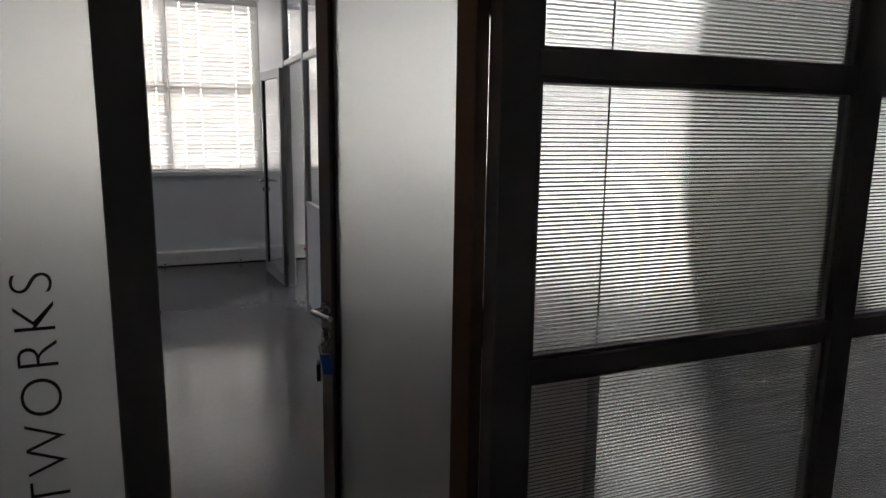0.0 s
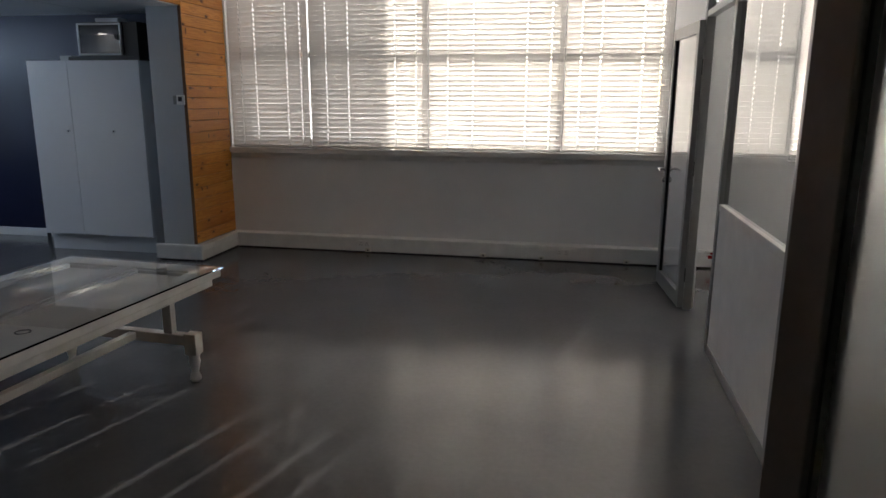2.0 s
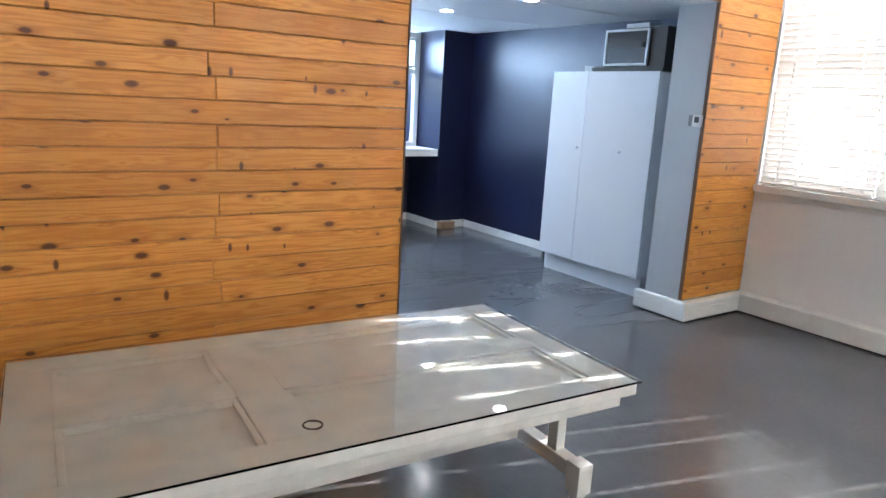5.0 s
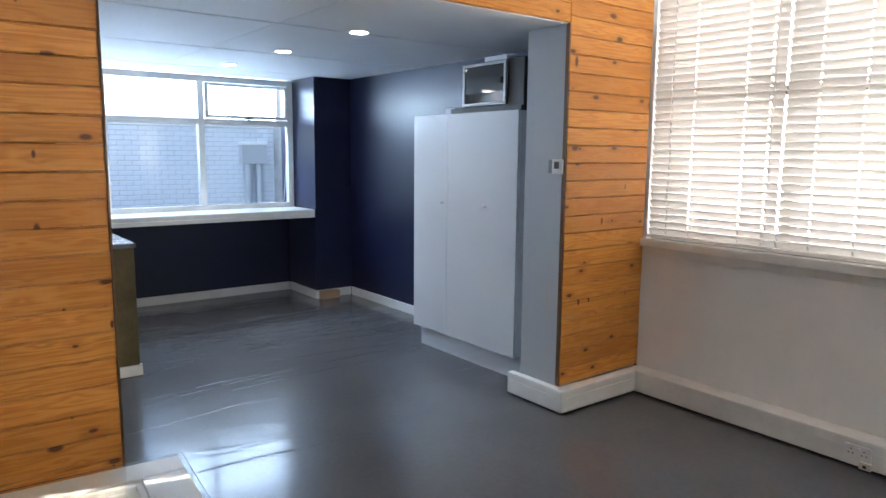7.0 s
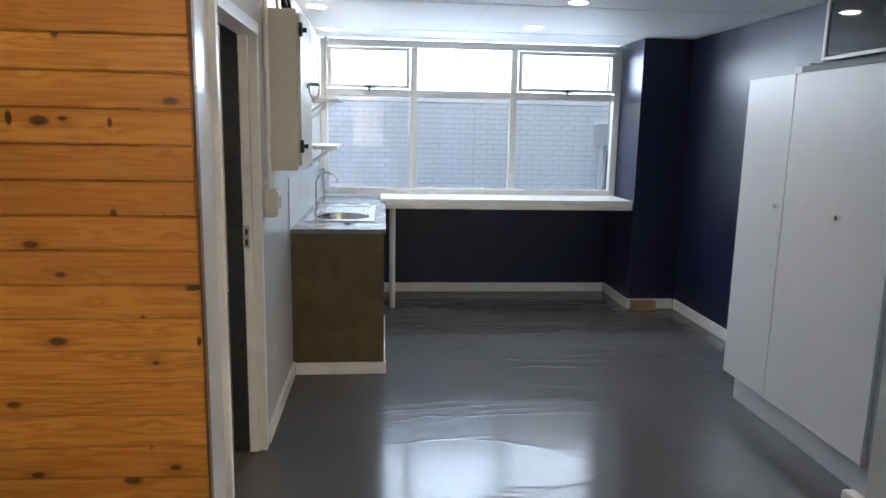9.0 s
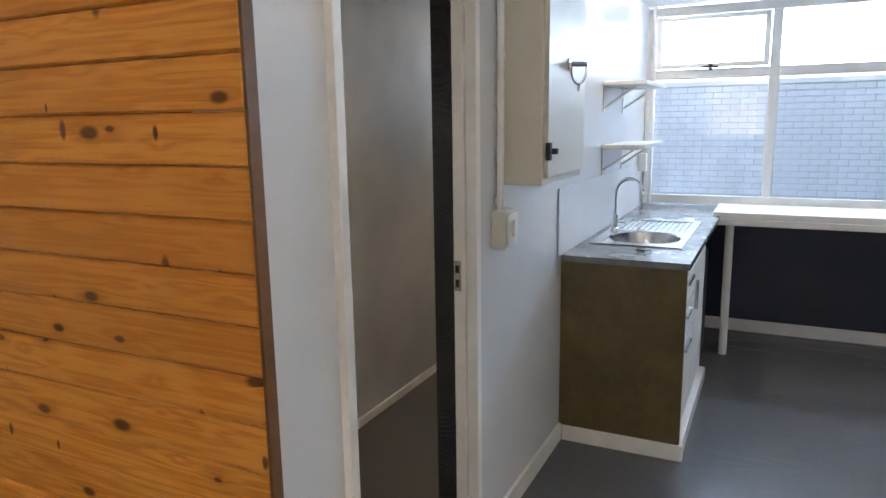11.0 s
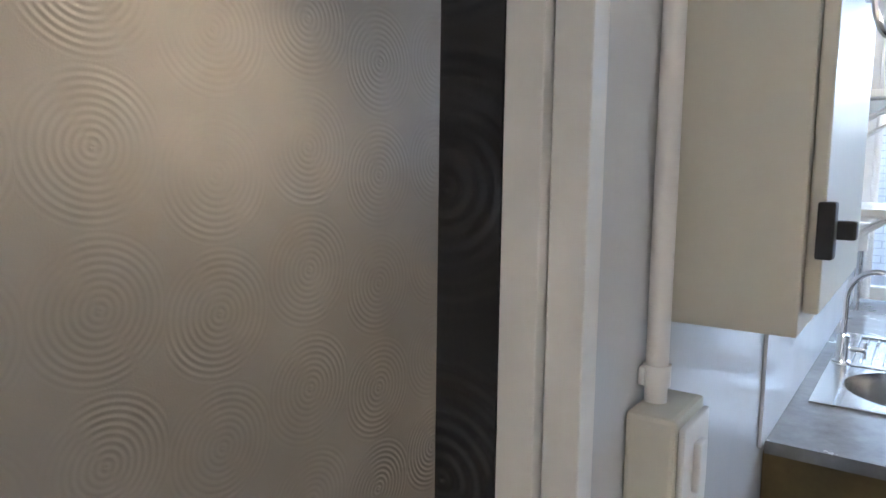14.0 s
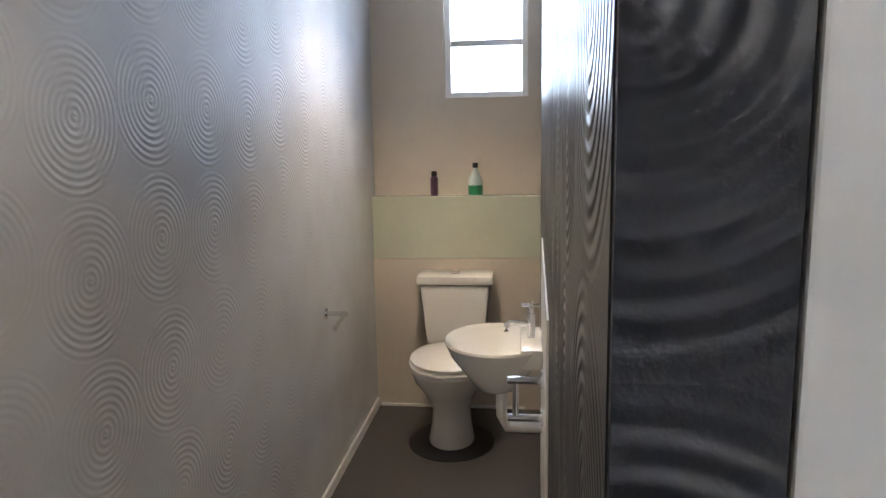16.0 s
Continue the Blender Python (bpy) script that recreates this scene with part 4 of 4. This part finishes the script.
def shelf(z, x0=-6.62, x1=-5.985):
    s = thing("wall_shelf", "white wall shelf on triangular metal brackets", "shelf", "kitchen shelves")
    part("board", B(x0, x1, 4.545, 4.77, z - 0.022, z, bevel=0.003), TRIM, s)
    for x in (x1 - 0.04, x0 + 0.09):
        bk = boxes((x - 0.012, x + 0.012, 4.541, 4.546, z - 0.16, z - 0.023), (x - 0.012, x + 0.012, 4.546, 4.74, z - 0.028, z - 0.023))
        a, b = Vector((x, 4.547, z - 0.135)), Vector((x, 4.71, z - 0.028))
        add_rod(bk, a, b, 0.007, seg=6)
        part("bracket", bk, TRIM, s)
    return s


shelf(1.70)
shelf(1.368)
pw = thing("wall_outlet_pipe", "small white outlet box with a steel pipe by the window", "pipe")
part("outlet_box", B(-7.12, -7.06, 4.549, 4.60, 1.15, 1.27, bevel=0.004), TRIM, pw)
pb = bmesh.new()
add_rod(pb, (-7.09, 4.575, 0.90), (-7.09, 4.575, 1.15), 0.012, seg=12)
part("pipe", pb, STEEL, pw, smooth=True)
vb = bmesh.new()
for y in (4.60,):
    add_rod(vb, (-7.22, y, 0.93), (-7.22, y, 2.24), 0.014, seg=12)
tagged(part("water_pipe", vb, TRIM, smooth=True), "white painted pipe up the window reveal", "pipe")
cd = bmesh.new()
add_tube(cd, [(-7.25, 7.09, 2.1), (-7.24, 7.08, 1.7), (-7.245, 7.07, 1.3), (-7.2, 7.02, 1.0), (-7.18, 6.93, 0.93)], 0.004, 6)
tagged(part("hanging_cord", cd, CORD, smooth=True), "thin white cord hanging beside the window", "cord")

# door frame of the toilet
dfm = thing("door_frame_1", "white painted door frame without a door leaf", "door frame")
dfm["kind"] = "structure"
part("jamb", boxes((-4.299, -4.254, 4.474, 4.513, 0, 1.915), (-4.299, -4.266, 4.516, 4.552, 0, 1.915), (-4.299, -4.272, 4.512, 4.517, 0, 1.915), bevel=0.002), TRIM, dfm)
part("jamb", boxes((-3.545, -3.50, 4.467, 4.513, 0, 1.915), (-3.532, -3.50, 4.515, 4.562, 0, 1.915), bevel=0.003), TRIM, dfm)
part("head", boxes((-4.254, -3.545, 4.474, 4.562, 1.865, 1.913), bevel=0.004), TRIM, dfm)
part("strike_plate", boxes((-4.2545, -4.2520, 4.476, 4.50, 0.96, 1.06), bevel=0.001), STEEL, dfm, "steel strike plate")
part("strike_hole", boxes((-4.2525, -4.2515, 4.481, 4.494, 1.02, 1.045), (-4.2525, -4.2515, 4.481, 4.494, 0.972, 0.998)), BLACK, dfm)

# wardrobe and what stands on and by it
wd = thing("wardrobe", "tall white laminate cupboard with two doors and knobs", "cupboard")
WX0, WX1 = -4.82, -3.67
part("carcass", boxes((WX0, WX1, 7.052, 7.595, 0.17, 1.78)), LAMINATE, wd)
part("plinth", B(WX0 + 0.01, WX1 - 0.01, 7.10, 7.59, 0, 0.17), LAMINATE, wd)
for a, b, k in ((WX0, -4.402, -4.435), (-4.398, WX1, -3.965)):
    dr = part("door", B(a, b, 7.030, 7.050, 0.165, 1.783, bevel=0.004), LAMINATE, wd)
    kb = bmesh.new()
    add_rod(kb, (k, 7.030, 1.15), (k, 7.012, 1.15), 0.005, seg=12)
    add_rod(kb, (k, 7.016, 1.15), (k, 7.004, 1.15), 0.013, 0.011, seg=16)
    part("knob", kb, CHROME, dr, smooth=True)
rk = thing("network_cabinet", "small black network cabinet with a glazed door", "cabinet")
part("base_tray", B(-4.38, -3.66, 7.04, 7.5, 1.784, 1.815, bevel=0.003), BLACK, rk)
part("body", B(-4.29, -3.70, 7.10, 7.55, 1.816, 2.12, bevel=0.004), BLACK, rk)
fb = boxes((-4.295, -4.275, 7.075, 7.098, 1.83, 2.11), (-3.87, -3.85, 7.075, 7.098, 1.83, 2.11), (-4.275, -3.87, 7.075, 7.098, 1.83, 1.848), (-4.275, -3.87, 7.075, 7.098, 2.092, 2.11), bevel=0.003)
part("door_frame", fb, GREYALU, rk)
part("door_glass", B(-4.275, -3.87, 7.083, 7.088, 1.848, 2.092), surface("smoked_glass", (0.02, 0.02, 0.022), 0.04, var=0.05, bump=0.0, rvar=0.02, spec=1.0), rk)
part("latch", boxes((-3.905, -3.88, 7.06, 7.083, 1.965, 2.005), bevel=0.003), BLACK, rk)
tagged(part("router", B(-4.15, -3.92, 7.15, 7.30, 2.122, 2.16, bevel=0.006), LAMINATE), "slim white router on the network cabinet", "router")
tagged(part("junction_box", B(-4.50, -4.38, 7.08, 7.18, 1.785, 1.83, bevel=0.004), GREYP), "small grey box on the cupboard", "box")
tagged(part("cardboard_piece", B(-6.781, -6.70, 7.20, 7.40, 0.003, 0.085, bevel=0.004), CARD), "flat brown cardboard piece by the skirting", "cardboard")
st = thing("stool", "small black stool beside the white cupboard", "stool")
part("seat", B(-5.02, -4.88, 7.22, 7.54, 0.42, 0.45, bevel=0.004), BLACK, st)
for y in (7.25, 7.51):
    part("leg", B(-5.0, -4.97, y - 0.012, y + 0.012, 0, 0.42, bevel=0.002), BLACK, st)
fe = bmesh.new()
add_lathe(fe, ((0.035, 0), (0.04, 0.01), (0.04, 0.20), (0.02, 0.235), (0.012, 0.24)), (-4.925, 7.4, 0))
tagged(part("red_canister", fe, RED, smooth=True), "red canister under the black stool", "canister")
th = thing("thermostat", "white wall thermostat with a dark display", "thermostat")
part("back", B(-3.275, -3.24, 6.90, 6.914, 1.40, 1.475, bevel=0.003), surface("grey_plastic", (0.2, 0.2, 0.2)), th)
part("case", B(-3.24, -3.165, 6.892, 6.914, 1.395, 1.478, bevel=0.005), TRIM, th)
part("display", B(-3.22, -3.185, 6.889, 6.8925, 1.425, 1.465), BLACK, th)

# ---- toilet room ----
setting("wall_ledge", boxes((-7.499, -7.405, 3.602, 4.457, 0.004, 0.80)), BEIGE)
setting("wall_ledge_top", boxes((-7.499, -7.41, 3.602, 4.457, 0.802, 1.12), bevel=0.003), TILEG, "pale green boxed ledge behind the toilet")
to = thing("toilet", "white close-coupled toilet with a closed seat", "toilet")
ty = 4.037
ct = bmesh.new()
add_box(ct, -7.40, -7.225, ty - 0.175, ty + 0.175, 0.40, 0.70, bevel=0.03)
for v in ct.verts:
    f = 0.82 + 0.18 * (v.co.z - 0.40) / 0.30
    v.co.y = ty + (v.co.y - ty) * f
part("cistern", ct, CERAMIC, to, smooth=True)
part("cistern_lid", B(-7.402, -7.215, ty - 0.188, ty + 0.188, 0.702, 0.745, bevel=0.014), CERAMIC, to, smooth=True)
bt = bmesh.new()
add_rod(bt, (-7.31, ty, 0.744), (-7.31, ty, 0.752), 0.026, seg=24)
part("flush_button", bt, CHROME, to, smooth=True)
pn = bmesh.new()
prof = ((0.105, 0.004), (0.108, 0.02), (0.092, 0.10), (0.090, 0.17), (0.120, 0.25), (0.165, 0.32), (0.178, 0.375), (0.172, 0.385))
add_lathe(pn, prof, (-6.98, ty, 0), sx=1.25, sy=1.0, seg=36, shift=[(-0.04, 0), (-0.04, 0), (-0.05, 0), (-0.05, 0), (-0.03, 0), (-0.01, 0), (0, 0), (0, 0)])
add_box(pn, -7.25, -7.10, ty - 0.11, ty + 0.11, 0.25, 0.40, bevel=0.03)
part("pan", pn, CERAMIC, to, smooth=True)
for z, s in ((0.388, 1.0), (0.410, 0.97)):
    se = bmesh.new()
    add_lathe(se, ((0.170, 0), (0.183, 0.005), (0.183, 0.014), (0.170, 0.019)), (-6.985, ty, z), sx=1.27 * s, sy=1.02 * s, seg=40)
    part("seat" if z < 0.4 else "lid", se, CERAMIC, to, smooth=True)
# thin black disc on the floor, wider than the toilet foot
tagged(part("floor_ring", add_lathe(bmesh.new(), ((0.20, 0.0), (0.20, 0.003)), (-7.0, ty, 0.004), sx=1.1), BLACK), "dark ring on the floor round the toilet foot", "stain")
bs = thing("wash_basin", "small round white wall-hung wash basin", "basin")
bc = (-6.13, 4.285, 0.60)
bo = bmesh.new()
add_lathe(bo, ((0.035, -0.015), (0.065, 0.0), (0.105, 0.05), (0.15, 0.11), (0.170, 0.155), (0.166, 0.162), (0.155, 0.152), (0.10, 0.085), (0.02, 0.06), (0.0, 0.06)), bc, sx=1.12, sy=1.0, seg=40)
part("bowl", bo, CERAMIC, bs, smooth=True)
part("tap_deck", B(-6.27, -5.99, 4.36, 4.43, 0.70, 0.765, bevel=0.012), CERAMIC, bs, smooth=True)
bt = thing("basin_tap", "chrome pillar tap with a cross top", "tap")
tm = bmesh.new()
add_rod(tm, (-6.13, 4.395, 0.766), (-6.13, 4.395, 0.845), 0.013, seg=16)
add_tube(tm, [(-6.13, 4.395, 0.81), (-6.13, 4.33, 0.815), (-6.13, 4.315, 0.80), (-6.13, 4.315, 0.785)], 0.009, 10)
part("body", tm, CHROME, bt, smooth=True)
tm = bmesh.new()
add_rod(tm, (-6.13, 4.395, 0.845), (-6.13, 4.395, 0.875), 0.008, seg=12)
add_rod(tm, (-6.13, 4.365, 0.872), (-6.13, 4.425, 0.872), 0.007, seg=10)
add_rod(tm, (-6.16, 4.395, 0.872), (-6.10, 4.395, 0.872), 0.007, seg=10)
part("cross_top", tm, CHROME, bt, smooth=True)
wp = bmesh.new()
add_tube(wp, [(-6.13, 4.30, 0.60), (-6.13, 4.30, 0.50), (-6.13, 4.32, 0.46), (-6.13, 4.37, 0.46), (-6.13, 4.43, 0.46)], 0.018, 12)
tagged(part("waste_pipe", wp, TRIM, smooth=True), "white waste pipe under the basin", "pipe")
setting("basin_splash", slanted_panel(), TRIM, "white panel behind the basin")


def bar_holder(name, label, x0, x1, y, out, z, two):
    hd = thing(name, label, "holder")
    zs = (z, z - 0.10) if two else (z,)
    for i, zz in enumerate(zs):
        bm = bmesh.new()
        add_rod(bm, (x0, y, zz), (x0, y + out * 0.006, zz), 0.022, seg=20)
        add_rod(bm, (x0, y, zz), (x0, y + out * 0.09, zz), 0.010, seg=14)
        part("arm", bm, CHROME, hd, smooth=True)
    bm = bmesh.new()
    if two:
        add_rod(bm, (x0, y + out * 0.07, z), (x0, y + out * 0.07, z - 0.10), 0.008, seg=12)
    else:
        add_rod(bm, (x0, y + out * 0.08, z), (x1, y + out * 0.08, z - 0.02), 0.009, seg=14)
    part("bar", bm, CHROME, hd, smooth=True)
    return hd


bar_holder("paper_holder", "chrome toilet paper holder on the silver wall", -6.52, -6.37, 3.6, 1, 0.735, False)
bar_holder("towel_holder", "chrome towel holder on the wall by the basin", -5.66, -5.5, 4.420, -1, 0.79, True)
b1 = thing("spray_can", "small dark spray can on the ledge", "can")
bm = bmesh.new()
add_lathe(bm, ((0.019, 0), (0.02, 0.004), (0.02, 0.09), (0.012, 0.10)), (-7.45, 3.92, 1.12), seg=20)
part("can", bm, surface("violet_tin", (0.10, 0.05, 0.09), 0.35, bump=0.0), b1, smooth=True)
bm = bmesh.new()
add_rod(bm, (-7.45, 3.92, 1.22), (-7.45, 3.92, 1.245), 0.014, seg=16)
part("cap", bm, BLACK, b1, smooth=True)
b2 = thing("soap_bottle", "clear bottle with a green label and black cap", "bottle")
bm = bmesh.new()
add_lathe(bm, ((0.034, 0), (0.036, 0.006), (0.036, 0.075), (0.026, 0.10), (0.014, 0.125), (0.012, 0.14)), (-7.45, 4.13, 1.12), seg=24)
part("bottle", bm, surface("milky_plastic", (0.55, 0.62, 0.55), 0.2, bump=0.0), b2, smooth=True)
bm = bmesh.new()
add_lathe(bm, ((0.0365, 0.005), (0.0368, 0.008), (0.0368, 0.05), (0.0365, 0.053)), (-7.45, 4.13, 1.12), seg=24)
part("label", bm, GREENL, b2, smooth=True)
bm = bmesh.new()
add_rod(bm, (-7.45, 4.13, 1.26), (-7.45, 4.13, 1.285), 0.014, seg=16)
part("cap", bm, BLACK, b2, smooth=True)

# ---- outside ----
setting("neighbour_wall", B(-13.0, -12.715, -2, 16, -0.14, 1.93), MORTAR, "pale painted brick boundary wall")
setting("neighbour_coping", B(-13.05, -12.68, -2, 16, 1.93, 2.0, bevel=0.01), WHITE)
nb = thing("neighbour_building", "plain grey building outside the studio window", "building")
part("wall", boxes((-30, -1.10, 9.3, 16, -0.14, 7)), OUTDARK, nb)
part("parapet", boxes((-30.1, -1.05, 9.25, 16.1, 7, 7.25)), OUTDARK, nb)
mb = thing("outdoor_meter_box", "pale grey outdoor meter box on two pipes", "meter box")
part("box", B(-12.70, -12.55, 8.63, 9.09, 1.28, 1.62, bevel=0.01), GREYP, mb)
part("cap", boxes((-12.72, -12.52, 8.61, 9.11, 1.62, 1.68), bevel=0.02), WHITE, mb)
for y in (8.76, 8.97):
    bm = bmesh.new()
    add_rod(bm, (-12.63, y, -0.14), (-12.63, y, 1.28), 0.06, seg=16)
    part("pipe", bm, GREYP, mb, smooth=True)


# ---- pine boards and bricks ----
def plank_mesh(length, hgt, thick):
    bm = B(-thick, 0, 0, length, 0.0011, hgt - 0.0011)
    bmesh.ops.bevel(bm, geom=[e for e in bm.edges if all(v.co.x > -1e-5 for v in e.verts)], offset=0.0045, segments=1, affect="EDGES")
    me = bpy.data.meshes.new("plank")
    bm.to_mesh(me)
    bm.free()
    me.materials.append(PINE)
    return me


def boarding(name, label, x, y0, y1, z0, z1, joints=(), step=0.1005, parent=None):
    bd = thing(name, label, "wall cladding") if parent is None else parent
    bd["kind"] = "structure"
    cache = {}
    n = int((z1 - z0) / step + 0.5)
    for i in range(n):
        js = [j + random.uniform(-0.03, 0.03) for j in joints] if i % 3 != 1 else []
        ends = [y0] + js + [y1]
        for a, b in zip(ends, ends[1:]):
            key = round(b - a, 3)
            if key not in cache:
                cache[key] = plank_mesh(b - a - (0.0015 if js else 0), step, 0.022)
            o = new("plank", cache[key])
            o.parent = bd
            o.matrix_basis = pose(x + random.uniform(-0.0012, 0.0012), a, z0 + i * step)
    return bd


boarding("wall_pine", "horizontal varnished knotty pine boards", -3.235, 1.483, 4.552, 0.023, 3.05, joints=(3.60,))
pb = boarding("pillar_pine", "horizontal varnished pine boards on the pillar", -3.152, 6.92, 7.655, 0.15, 3.05)
boarding("pillar_pine", "", -3.152, 4.56, 6.918, 2.225, 3.03, joints=(5.6,), parent=pb)
setting("pine_corner_trim", boxes((-3.262, -3.233, 4.5525, 4.56, 0, 2.22), (-3.176, -3.15, 6.908, 6.918, 0.15, 2.22)), DARKPINE)

bm = B(0, 0.012, 0, 0.218, 0, 0.073)
bmesh.ops.bevel(bm, geom=[e for e in bm.edges if all(v.co.x > 0.01 for v in e.verts)], offset=0.004, segments=1, affect="EDGES")
bme = bpy.data.meshes.new("brick")
bm.to_mesh(bme)
bm.free()
bme.materials.append(BRICK)
nw = bpy.data.objects["neighbour_wall"]
rest = bmesh.new()
count = 0
for i in range(18):
    for j in range(44):
        y, z = 2.6 + j * 0.228 + (0.114 if i % 2 else 0), 1.845 - i * 0.083
        if 5.0 < y < 8.9 and count < 300:
            o = new("brick", bme)
            o.parent = nw
            o.matrix_basis = pose(-12.715 + random.uniform(-0.002, 0.002), y, z)
            count += 1
        else:
            add_box(rest, -12.715, -12.703, y, y + 0.218, z, z + 0.073)
tagged(part("bricks", rest, BRICK, nw), kind="stuff")
